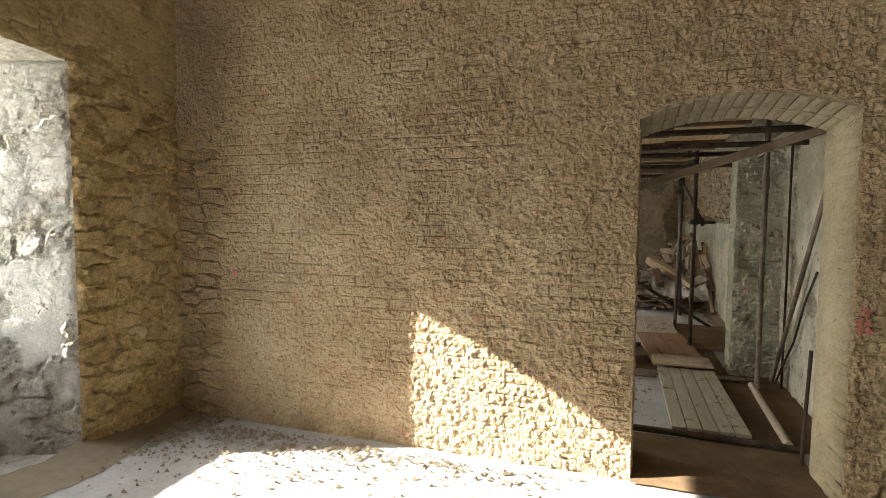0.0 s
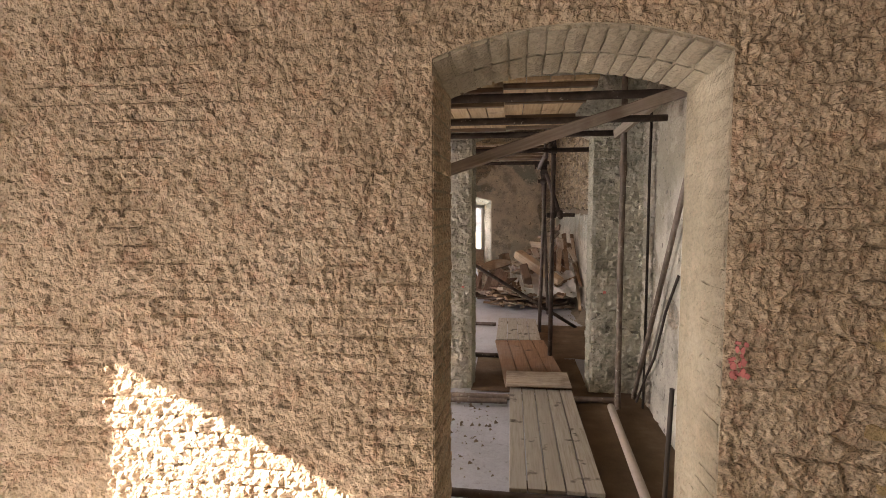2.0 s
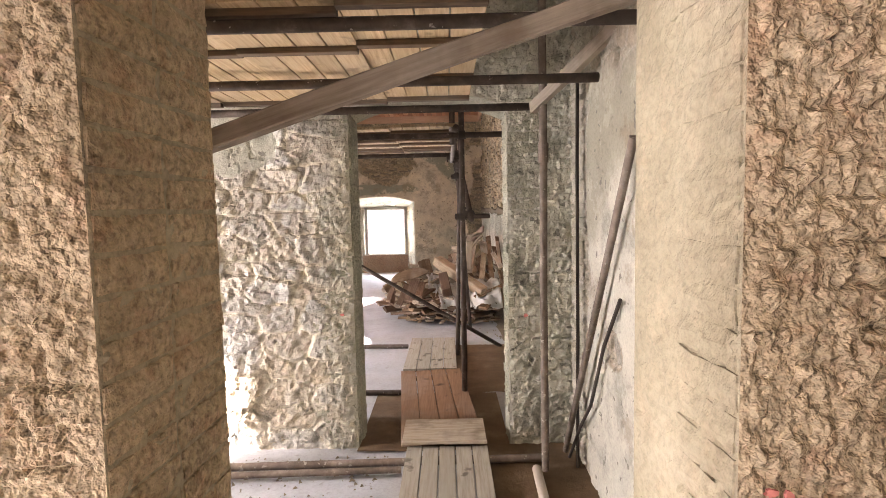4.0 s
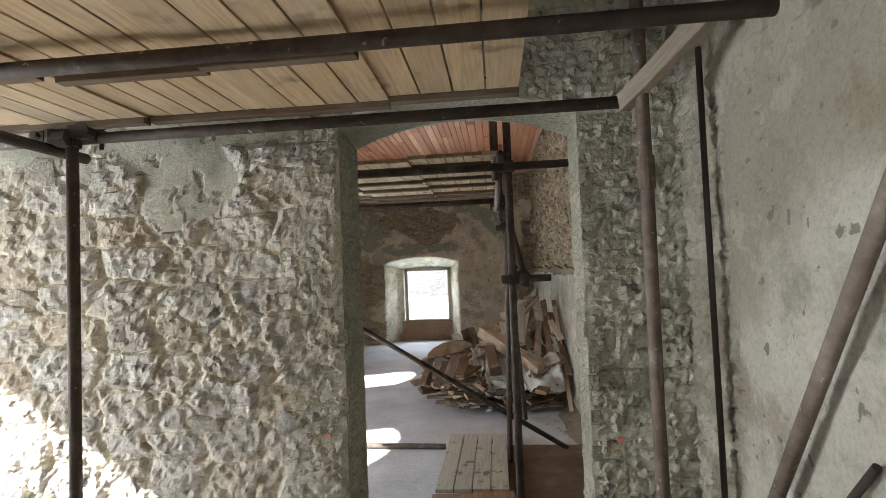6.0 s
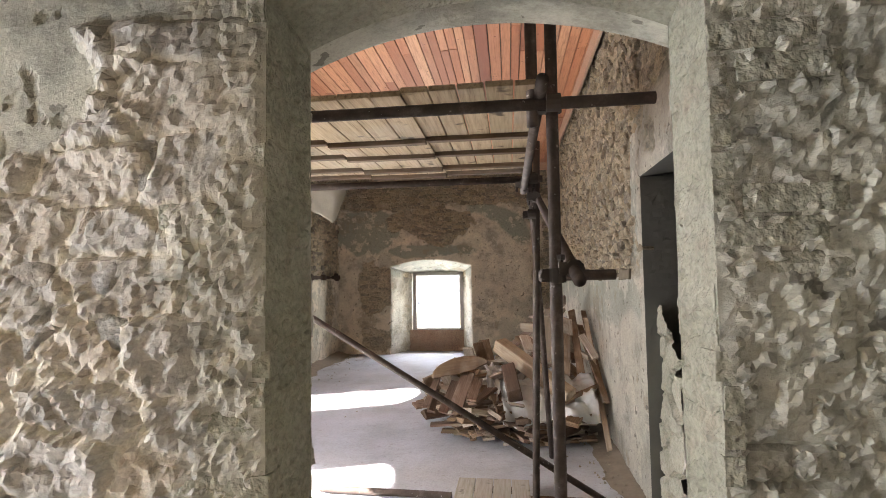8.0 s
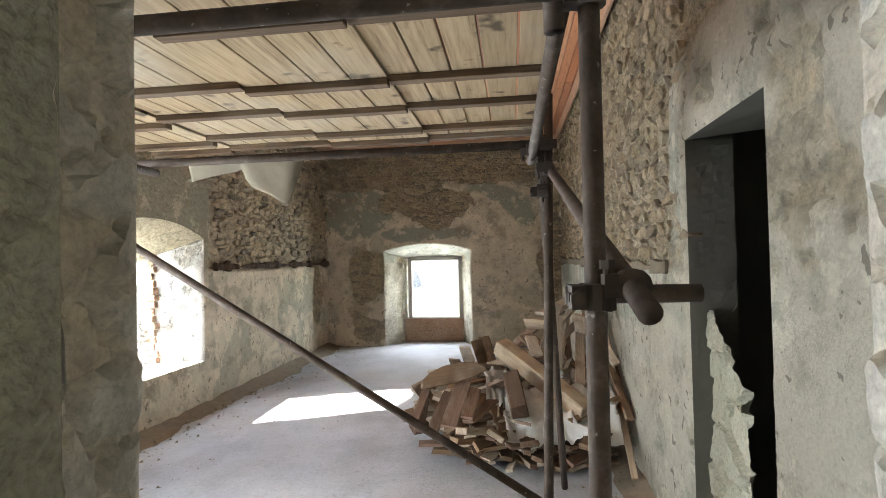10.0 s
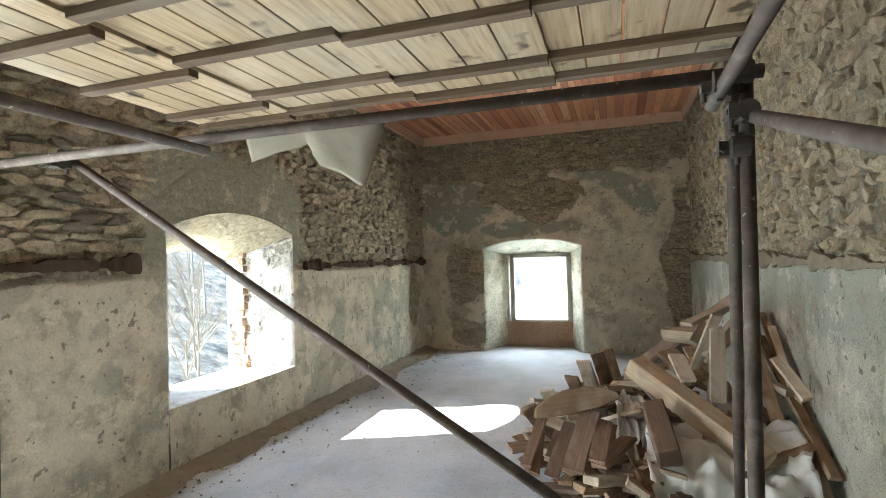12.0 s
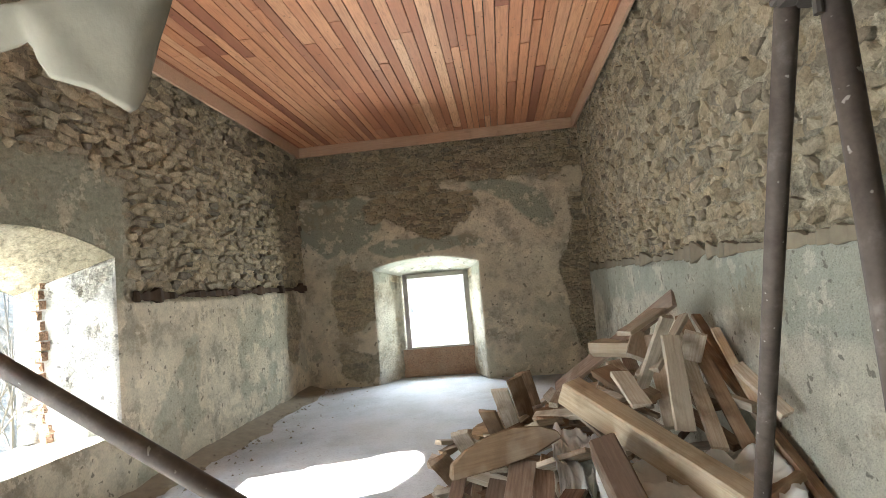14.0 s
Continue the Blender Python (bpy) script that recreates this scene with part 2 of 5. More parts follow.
def earth():
    n = Nodes("damp_earth")
    col = n.steps(n.noise(3, 6, 0.65), (0.3, (0.10, 0.07, 0.045)), (0.55, (0.16, 0.11, 0.07)), (0.8, (0.25, 0.19, 0.13)))
    n.bump(n.noise(30, 6, 0.7), 0.6, 0.015)
    return n.done(col, 0.95, 0.0, 0.15)


def tube_steel():
    n = Nodes("rusty_tube")
    col = n.steps(n.noise(9, 5, 0.7), (0.35, (0.055, 0.04, 0.033)), (0.55, (0.085, 0.066, 0.055)), (0.72, (0.15, 0.125, 0.11)))
    col = n.mix(n.steps(n.noise(38, 2, 0.5), (0.70, 0.0), (0.74, 0.6)), col, (0.42, 0.40, 0.36))
    n.bump(n.noise(60, 4), 0.3, 0.003)
    return n.done(col, 0.72, 0.1, 0.3)


def plain(name, color, rough=0.8, metal=0.0, scale=8.0, spread=0.25):
    n = Nodes(name)
    col = n.mix(n.noise(scale, 5, 0.6), tuple(c * (1 - spread) for c in color), tuple(min(1, c * (1 + spread)) for c in color))
    n.bump(n.noise(scale * 5, 4), 0.3, 0.005)
    return n.done(col, rough, metal)


M_SCREED, M_EARTH, M_TUBE = screed(), earth(), tube_steel()
M_CLAMP = plain("clamp_iron", (0.055, 0.045, 0.038), 0.7, 0.2)
M_ROOF = plain("dark_ceiling", (0.16, 0.14, 0.11))
M_FRAME = plain("grey_frame", (0.42, 0.40, 0.36))
M_PIPE = plain("dusty_pipe", (0.42, 0.36, 0.30), 0.7, 0.0, 14)
M_SHEETING = plain("dusty_sheeting", (0.52, 0.53, 0.52), 0.6, 0.0, 9, 0.3)
M_RED_BRICK = slurry_material("red_brick", (0.30, 0.19, 0.13), (0.38, 0.26, 0.18), (0.45, 0.34, 0.25))
M_PINK = plain("pink_spray", (0.60, 0.22, 0.20), 0.8, 0.0, 20, 0.2)
# grey board darkened further: shade of the doorway and side room in its colour
M_SHADED_BOARD = plain("shaded_grey_board", (0.13, 0.13, 0.115), 0.9, 0.0, 5, 0.2)

# ---- builders ----


def mesh_object(name, verts, faces, mats, parent=None, slots=None, attrs=None, shade=False):
    me = bpy.data.meshes.new(name)
    me.from_pydata(verts, [], faces)
    for m in mats if isinstance(mats, (list, tuple)) else [mats]:
        me.materials.append(m)
    if slots is not None:
        me.polygons.foreach_set("material_index", np.asarray(slots, dtype=np.int32))
    for key, vals in (attrs or {}).items():
        a = me.attributes.new(key, "FLOAT", "POINT")
        a.data.foreach_set("value", np.asarray(vals, dtype=np.float32))
    if shade:
        me.polygons.foreach_set("use_smooth", np.ones(len(me.polygons), dtype=bool))
    me.update()
    ob = new(name, me)
    if parent:
        ob.parent = parent
    return ob


def part(name, bm, material, parent, label="", shade=False):
    me = bpy.data.meshes.new(name)
    bm.to_mesh(me)
    bm.free()
    me.materials.append(material)
    if shade:
        me.polygons.foreach_set("use_smooth", np.ones(len(me.polygons), dtype=bool))
    ob = new(name, me)
    ob.parent = parent
    return tagged(ob, label) if label else ob


class Relief:
    """A wall's skin: panels of a fine grid, each pushed out along its normal by a height function of its own plane."""

    def __init__(self):
        self.v, self.f, self.slot, self.tint, self.joint, self.cover, self.count = [], [], [], [], [], [], 0

    def panel(self, origin, U, V, N, u0, u1, bottom, top, res, height, slot=0, damp=(0, 0, 0, 0), upto=99.0):
        """damp: left, right, bottom, top edges that stay flat, to meet the next panel; the sides only up to a height."""
        O, U, V, N = (np.array(a, float) for a in (origin, U, V, N))
        lo = bottom if callable(bottom) else (lambda u: np.full_like(u, float(bottom)))
        hi = top if callable(top) else (lambda u: np.full_like(u, float(top)))
        nu = max(2, int(math.ceil((u1 - u0) / res)) + 1)
        us = np.linspace(u0, u1, nu)
        span = float(np.max(hi(us) - lo(us)))
        nv = max(2, int(math.ceil(span / res)) + 1)
        s = np.linspace(0, 1, nv)
        uu = np.repeat(us[None, :], nv, 0)
        ss = np.repeat(s[:, None], nu, 1)
        iu, iv = np.meshgrid(np.arange(nu), np.arange(nv))
        inner = (iu > 0) & (iu < nu - 1) & (iv > 0) & (iv < nv - 1)  # uneven spacing, as broken mortar has no grid
        uu = uu + inner * 0.75 * (hashed(iu, iv, 3) - 0.5) * (u1 - u0) / (nu - 1)
        ss = ss + inner * 0.75 * (hashed(iu, iv, 8) - 0.5) / (nv - 1)
        vv = lo(uu) + (hi(uu) - lo(uu)) * ss
        h, tint, joint, cover = height(uu, vv)
        edge = np.ones_like(uu)
        k = 0.03
        if damp[0]: edge = np.minimum(edge, np.maximum(smooth(0, k, uu - u0), smooth(upto, upto + 0.02, vv)))
        if damp[1]: edge = np.minimum(edge, np.maximum(smooth(0, k, u1 - uu), smooth(upto, upto + 0.02, vv)))
        if damp[2]: edge = np.minimum(edge, smooth(0, k, vv - lo(uu)))
        if damp[3]: edge = np.minimum(edge, smooth(0, k, hi(uu) - vv))
        p = O + uu[..., None] * U + vv[..., None] * V + (h * edge)[..., None] * N
        idx = self.count + np.arange(nu * nv).reshape(nv, nu)
        q = np.stack([idx[:-1, :-1], idx[:-1, 1:], idx[1:, 1:], idx[1:, :-1]], -1).reshape(-1, 4)
        if np.dot(np.cross(U, V), N) < 0:
            q = q[:, ::-1]
        self.v.append(p.reshape(-1, 3))
        self.f.append(q)
        self.slot.append(np.full(len(q), slot))
        for store, val in ((self.tint, tint), (self.joint, joint), (self.cover, cover)):
            store.append(np.broadcast_to(val, uu.shape).reshape(-1))
        self.count += nu * nv

    def build(self, name, mats, label, category="wall", kind="structure", shade=False):
        v, f = np.concatenate(self.v), np.concatenate(self.f)
        ob = mesh_object(name, v.tolist(), f.tolist(), mats, slots=np.concatenate(self.slot),
                         attrs={"tint": np.concatenate(self.tint), "joint": np.concatenate(self.joint), "cover": np.concatenate(self.cover)}, shade=shade)
        return tagged(ob, label, category, kind=kind)


def bm_box(sx, sy, sz, bevel=0.0, at=(0, 0, 0)):
    bm = bmesh.new()
    bmesh.ops.create_cube(bm, size=1.0, matrix=Matrix.Translation(at) @ Matrix.Diagonal((sx, sy, sz, 1)))
    if bevel:
        bmesh.ops.bevel(bm, geom=bm.edges[:], offset=bevel, segments=1, affect="EDGES")
    return bm


def empty(name, at=(0, 0, 0), label="", category="", group="", kind=""):
    ob = new(name)
    ob.location = at
    return tagged(ob, label, category, group, kind)


def arc(x0, x1, spring, crown):
    """Height of a flat segmental arch over x0..x1."""
    half, rise, mid = (x1 - x0) / 2, crown - spring, (x0 + x1) / 2
    r = (half * half + rise * rise) / (2 * rise)
    return lambda u: spring - (r - rise) + np.sqrt(np.maximum(r * r - (u - mid) ** 2, 1e-6))


def strip(rel, a, b, rows, slot=0, rough=0.006, cover=1.0, seed=3):
    """A curved sheet between two polylines of equal length."""
    a, b = np.asarray(a, float), np.asarray(b, float)
    s = np.linspace(0, 1, rows)[:, None, None]
    p = a[None] * (1 - s) + b[None] * s
    m, n = p.shape[1], rows
    d = rough * (fbm(p[..., 0] * 14 + p[..., 2] * 9, p[..., 1] * 14 + p[..., 2] * 5, seed) - 0.5)
    d[0], d[-1] = 0, 0
    side = np.cross(b[0] - a[0], a[-1] - a[0])
    p = p + d[..., None] * side / np.linalg.norm(side)
    idx = rel.count + np.arange(m * n).reshape(n, m)
    q = np.stack([idx[:-1, :-1], idx[:-1, 1:], idx[1:, 1:], idx[1:, :-1]], -1).reshape(-1, 4)
    rel.v.append(p.reshape(-1, 3))
    rel.f.append(q)
    rel.slot.append(np.full(len(q), slot))
    t = fbm(p[..., 0] * 3, p[..., 1] * 3, seed)
    for store, val in ((rel.tint, t), (rel.joint, t * 0 + 0.5), (rel.cover, t * 0 + cover)):
        store.append(val.reshape(-1))
    rel.count += m * n


def slurry(seed=1, amp=0.0115, wave=0.03):
    """Brickwork under thrown mortar: courses show through in places."""
    def height(u, v):
        row = np.floor(v / 0.078)
        fu = np.abs(((u + 0.145 * (row % 2)) / 0.29) % 1 - 0.5) * 0.29
        fv = np.abs((v / 0.078) % 1 - 0.5) * 0.078
        joint = np.maximum(smooth(0.136, 0.144, fu), smooth(0.031, 0.037, fv))
        show = smooth(0.47, 0.6, fbm(u * 3.1, v * 3.6, seed + 40))
        wu, wv = fbm(u * 9, v * 9, seed + 7), fbm(u * 9, v * 9, seed + 8)
        d1, d2, own, tilt = facets(u * 27 + 1.3 * wu, v * 29 + 1.3 * wv, seed)
        f1, f2, small, lean = facets(u * 47 + 2 * wv, v * 50 + 2 * wu, seed + 3)
        lump = np.sqrt(np.maximum(0.0, 1 - (d1 / 0.62) ** 2)) * (0.15 + 1.25 * own * own)
        crumb = np.sqrt(np.maximum(0.0, 1 - (f1 / 0.6) ** 2)) * small
        pebble = fbm(u * 16 + v * 11, v * 17 - u * 11, seed, 2) - 0.5
        h = amp * (1.0 * pebble + 1.25 * lump + 0.5 * crumb) - 1.1 * amp * joint * show + wave * (fbm(u * 1.3, v * 1.3, seed + 3) - 0.5) - 0.3 * amp
        return h, pebble + 0.5, joint * 0.4, 0.0
    return height


def rubble(su, sv, depth, seed, cover=None, rough=0.008, damp=None, back=0.0):
    """Rubble stones in rough courses; cover(u, v) says where plaster hides them."""
    def height(u, v):
        wu = u / su + 0.55 * (fbm(u * 3, v * 3, seed) - 0.5)
        wv = v / sv + 0.55 * (fbm(u * 3, v * 3, seed + 1) - 0.5)
        d1, d2, own, tilt = facets(wu, wv, seed)
        edge = d2 - d1
        joint = 1 - smooth(0.06, 0.22, edge)
        h = depth * (smooth(0.03, 0.15, edge) * (0.45 + 0.7 * own + 1.3 * tilt) - 0.4) + rough * 2 * (fbm(u * 28, v * 28, seed + 2, 3) - 0.5)
        h = h + 0.03 * (fbm(u * 1.1, v * 1.1, seed + 4) - 0.5)
        c = np.zeros_like(u) if cover is None else np.clip(cover(u, v), 0, 1)
        crack = 1 - smooth(0.006, 0.016, np.abs(fbm(u * 1.7, v * 1.7, seed + 11, 5) - 0.5))
        scab = smooth(0.61, 0.63, fbm(u * 2.6, v * 2.6, seed + 12, 6))
        pit = smooth(0.80, 0.84, fbm(u * 13, v * 13, seed + 13, 2))
        flat = 0.5 * depth - 0.007 * crack - 0.005 * scab - 0.009 * pit + 0.012 * (fbm(u * 2.5, v * 2.5, seed + 6) - 0.5) + 0.004 * (fbm(u * 22, v * 22, seed + 7, 3) - 0.5)
        wet = 0.75 * smooth(0.5, 0.56, fbm(u * 0.9, v * 0.9, seed + 8, 5)) if damp is None else np.clip(damp(u, v), 0, 1)
        return (h - back) * (1 - c) + flat * c, np.where(c > 0.5, wet, own), joint, c
    return height


def slop(u, v, seed):
    """Broken, angular spatter of mortar, about -0.5 to 1."""
    w = fbm(u * 6, v * 6, seed + 5) - 0.5
    e1, e2, own, tilt = facets(u * 9 + w, v * 12 + 3 * u + w, seed)
    f1, f2, small, lean = facets(u * 26, v * 30 - 6 * u, seed + 2)
    return (own - 0.4 + 1.5 * tilt) * 0.7 + (small - 0.4 + 1.2 * lean) * 0.4


def patch(u, v, cu, cv, ru, rv, seed, ragged=0.5):
    """A ragged patch round (cu, cv), 1 inside."""
    d = np.hypot((u - cu) / ru, (v - cv) / rv) + ragged * (fbm(u * 2.4, v * 2.4, seed, 6) - 0.5) * 2.2
    return 1 - smooth(0.93, 1.03, d)


X, Y, Z = (1, 0, 0), (0, 1, 0), (0, 0, 1)
NX, NY, NZ = (-1, 0, 0), (0, -1, 0), (0, 0, -1)
TOP = 4.12


def arch_wall(rel, y, n, x0, x1, a0, a1, spring, crown, top, height, res, slot_edges=0):
    """One face of a wall along x with an arched opening a0..a1."""
    curve = arc(a0, a1, spring, crown)
    rel.panel((0, y, 0), X, Z, n, x0 - 0.08, a0, -0.06, top, res, height, damp=(0, 1, 0, 0), upto=spring)
    rel.panel((0, y, 0), X, Z, n, a1, x1 + 0.08, -0.06, top, res, height, damp=(1, 0, 0, 0), upto=spring)
    rel.panel((0, y, 0), X, Z, n, a0, a1, curve, top, res, height, damp=(0, 0, 1, 0))


def arch_reveal(rel, ya, yb, a0, a1, b0, b1, sa, ca, sb, cb, height, slot, res=0.02):
    """Jambs and soffit between the faces at ya and yb."""
    d = yb - ya
    for xa, xb, n in ((a0, b0, X), (a1, b1, NX)):
        U = Vector((xb - xa, d, 0))
        L = U.length
        U.normalize()
        rel.panel((xa, ya, 0), U, Z, n, 0, L, 0, lambda u, sa=sa, sb=sb, L=L: sa + (sb - sa) * u / L, res, height, slot, damp=(1, 1, 0, 1))
    us = np.linspace(0, 1, 40)
    front = np.stack([a0 + us * (a1 - a0), us * 0 + ya, arc(a0, a1, sa, ca)(a0 + us * (a1 - a0))], -1)
    back = np.stack([b0 + us * (b1 - b0), us * 0 + yb, arc(b0, b1, sb, cb)(b0 + us * (b1 - b0))], -1)
    strip(rel, front, back, 24, slot)


# wall between the first and the middle room: bricks under thrown mortar
wall_a = Relief()
A0, A1 = 0.10, 1.25


def wall_a_face(u, v):
    h, t, j, c = slurry(1)(u, v)
    hs, ts, js, cs = rubble(0.24, 0.12, 0.038, 21, None, 0.016)(u, v)
    ragged = fbm(u * 4, v * 4, 33) - 0.5
    stone = np.maximum(1 - smooth(-3.2, -2.98, u + 0.3 * ragged), smooth(1.62, 1.8, u + 0.9 * ragged - 0.2 * (v - 1)))
    stone = stone * (1 - smooth(2.25, 2.4, v + 0.5 * ragged))
    return h * (1 - stone) + hs * stone, t, j, stone


arch_wall(wall_a, 3.5, NY, -3.57, 3.6, A0, A1, 2.32, 2.435, TOP, wall_a_face, 0.0088)
arch_wall(wall_a, 3.97, Y, -3.65, 1.6, 0.12, 1.23, 2.26, 2.375, TOP, slurry(5), 0.05)
arch_reveal(wall_a, 3.5, 3.97, A0, A1, 0.12, 1.23, 2.32, 2.435, 2.26, 2.375, slurry(9, 0.006, 0.006), 1)
wall_south = wall_a.build("wall_south", [M_SLURRY, M_REVEAL], "brick wall under rough thrown tan mortar with an arched doorway")

# wall between the middle and the far room: grey rubble with a brick-edged doorway
wall_b = Relief()
B0, B1 = 0.06, 1.155


def cover_b(u, v):
    near = smooth(-0.24, -0.02, u + 0.4 * (fbm(u * 3, v * 3, 71) - 0.5)) * 0.7
    top = np.maximum(smooth(2.3, 2.4, v + 0.4 * (fbm(u * 3.5, v * 2.0, 72) - 0.5)), patch(u, v, -0.66, 2.2, 0.3, 0.26, 73, 0.6))
    return np.maximum(near, top) * (u < 1.12)


def wall_b_face(u, v):
    h, t, j, c = rubble(0.30, 0.17, 0.016, 61, cover_b, 0.014, None, 0.006)(u, v)
    loose = smooth(0.40, 0.60, fbm(u * 2.2, v * 2.2, 64, 4))
    h = h + (0.030 * slop(u * 0.8, v * 0.9, 62) * (0.35 + 0.65 * loose) + 0.016 * loose) * (1 - c)
    hs, ts, js, cs = slurry(63, 0.012)(u, v)
    near = smooth(-0.3, -0.05, u + 0.3 * (fbm(u * 3, v * 3, 71) - 0.5))
    pier = 0.95 * smooth(1.0, 1.1, u)
    return h * (1 - near) + hs * near, t, j, np.maximum(c, pier)


arch_wall(wall_b, 6.24, NY, -3.65, 1.6, B0, B1, 2.40, 2.51, TOP, wall_b_face, 0.0115)
arch_wall(wall_b, 6.81, Y, -3.1, 1.65, -0.05, 1.26, 2.41, 2.55, TOP, rubble(0.24, 0.15, 0.04, 65), 0.05)
arch_reveal(wall_b, 6.24, 6.5, B0, B1, 0.08, 1.15, 2.40, 2.51, 2.35, 2.47, slurry(67, 0.010, 0.008), 1, 0.015)
arch_reveal(wall_b, 6.5, 6.81, -0.05, 1.26, -0.05, 1.26, 2.41, 2.55, 2.41, 2.55, rubble(0.2, 0.12, 0.04, 69), 0, 0.02)
for xa, xb in ((-0.05, 0.08), (1.15, 1.26)):
    wall_b.panel((0, 6.5, 0), X, Z, Y, xa, xb, -0.06, 2.41, 0.03, rubble(0.2, 0.12, 0.01, 70))
us = np.linspace(0, 1, 30)
strip(wall_b, np.stack([0.08 + us * 1.07, us * 0 + 6.5, arc(0.08, 1.15, 2.35, 2.47)(0.08 + us * 1.07)], -1), np.stack([-0.05 + us * 1.31, us * 0 + 6.5, arc(-0.05, 1.26, 2.41, 2.55)(-0.05 + us * 1.31)], -1), 5, 0)
wall_middle = wall_b.build("wall_middle", [M_RUBBLE_B, M_REVEAL_B], "grey rubble stone wall with mortar patches and an arched brick doorway")


def side_wall(rel, x, out, n, y0, y1, top, wins, height, res, slot_reveal=0, reveal_height=None, slot_soffit=None):
    """A wall along y whose windows (ya, yb, outer ya, outer yb, niche foot, sill, spring, crown, outer crown) go through to x = out."""
    cuts = [y0] + [c for w in wins for c in (w[0], w[1])] + [y1]
    for a, b in zip(cuts[::2], cuts[1::2]):
        rel.panel((x, 0, 0), Y, Z, n, a - 0.08 * (a == y0), b + 0.08 * (b == y1), -0.06, top, res, height, damp=(a != y0, b != y1, 0, 0), upto=wins[0][6])
    flat = rubble(0.4, 0.2, 0.0, 7)
    outer_cuts = [y0 - 0.3] + [c for w in wins for c in (w[2], w[3])] + [y1 + 0.3]
    away = tuple(-c for c in n)
    for a, b in zip(outer_cuts[::2], outer_cuts[1::2]):
        rel.panel((out, 0, 0), Y, Z, away, a, b, -1.3, top + 0.3, 0.5, flat)
    for w in wins:
        rel.panel((out, 0, 0), Y, Z, away, w[2], w[3], arc(w[2], w[3], w[8] - 0.12, w[8]), top + 0.3, 0.3, flat)
        rel.panel((out, 0, 0), Y, Z, away, w[2], w[3], -1.3, w[5], 0.5, flat)
    for ya, yb, oa, ob, foot, sill, spring, crown, outer in wins:
        rel.panel((x, 0, 0), Y, Z, n, ya, yb, arc(ya, yb, spring, crown), top, res, height, damp=(0, 0, 1, 0))
        if foot > 0.02:
            rel.panel((x, 0, 0), Y, Z, n, ya, yb, 0, foot, res, height, damp=(0, 0, 0, 1))
        rh = reveal_height or height
        for y, o, way in ((ya, oa, 1), (yb, ob, -1)):
            U = Vector((out - x, o - y, 0))
            L = U.length
            U.normalize()
            N = Vector((-U.y, U.x, 0))
            if N.y * way < 0:
                N = -N
            rel.panel((x, y, 0), U, Z, N, 0, L, foot, lambda u, L=L, a=spring, b=outer - 0.12: a + (b - a) * u / L, res, rh, slot_reveal, damp=(1, 1, 0, 1))
        us = np.linspace(0, 1, 24)
        inner = np.stack([us * 0 + x, ya + us * (yb - ya), arc(ya, yb, spring, crown)(ya + us * (yb - ya))], -1)
        outerl = np.stack([us * 0 + out, oa + us * (ob - oa), arc(oa, ob, outer - 0.12, outer)(oa + us * (ob - oa))], -1)
        strip(rel, inner, outerl, 16, slot_reveal if slot_soffit is None else slot_soffit, 0.03, 0.0)
        foot_in = [(x, ya, foot), (x, yb, foot)]
        foot_out = [(out, oa, foot if foot > 0.02 else 0.02), (out, ob, foot if foot > 0.02 else 0.02)]
        strip(rel, foot_in, foot_out, 10, slot_reveal)


# first room: outer wall with deep whitewashed window reveals
west = Relief()
WIN1 = (1.0, 2.60, 1.064, 2.31, 0.0, 0.93, 2.73, 2.78, 2.85)
# assumed second window out of view, added to light the room from behind
WIN_UNSEEN = (-2.4, -0.9, -2.35, -1.086, 0.0, 0.93, 2.73, 2.78, 2.90)
side_wall(west, -3.57, -4.25, X, -4.2, 3.5, TOP, [WIN_UNSEEN, WIN1], rubble(0.26, 0.13, 0.06, 81, lambda u, v: smooth(2.7, 2.9, v + 0.5 * (fbm(u * 3, v * 3, 83) - 0.5)) * 0.8), 0.022, 1,
          rubble(0.22, 0.13, 0.03, 85, lambda u, v: smooth(0.40, 0.5, fbm(u * 4, v * 4, 86, 5))))
for ya, yb in ((1.0, 2.50), (-2.40, -0.95)):
    west.panel((-4.2, 0, 0), Y, Z, X, ya, yb, 0, 0.93, 0.04, rubble(0.26, 0.13, 0.03, 87), 1)
    strip(west, [(-4.2, ya, 0.93), (-4.2, yb, 0.93)], [(-4.28, ya, 0.91), (-4.28, yb, 0.91)], 6, 1)
wall_west_1 = west.build("wall_west_1", [M_RUBBLE_1, M_WHITE_WALL], "ochre rubble stone wall with a deep whitewashed window reveal")

west2 = Relief()
WIN2 = (4.80, 5.80, 4.82, 5.54, 0.0, 0.75, 2.70, 2.86, 2.64)
side_wall(west2, -3.57, -4.02, X, 3.97, 6.24, TOP, [WIN2], rubble(0.26, 0.15, 0.05, 91), 0.05, 1)
west2.build("wall_west_2", [M_RUBBLE_B, M_WHITE_WALL], "grey rubble stone wall with a window opening")

# far room, window side: plaster below a broken ledge, rubble above
west3 = Relief()


def cover_west3(u, v):
    below = 1 - smooth(1.62, 1.68, v + 0.08 * (fbm(u * 2, v * 2, 101) - 0.5))
    mortar = smooth(9.75, 9.95, u + 0.3 * (fbm(u * 3, v * 3, 102) - 0.5)) * (1 - smooth(12.0, 12.2, u + 0.3 * (fbm(u * 3, v * 3, 103) - 0.5))) * (1 - smooth(2.75, 2.95, v + 0.6 * (fbm(u * 2, v * 2, 104) - 0.5)))
    holes = patch(u, v, 15.7, 1.0, 0.25, 0.55, 105) + 0.0
    return np.maximum(below, mortar * 0.62) * (1 - holes)


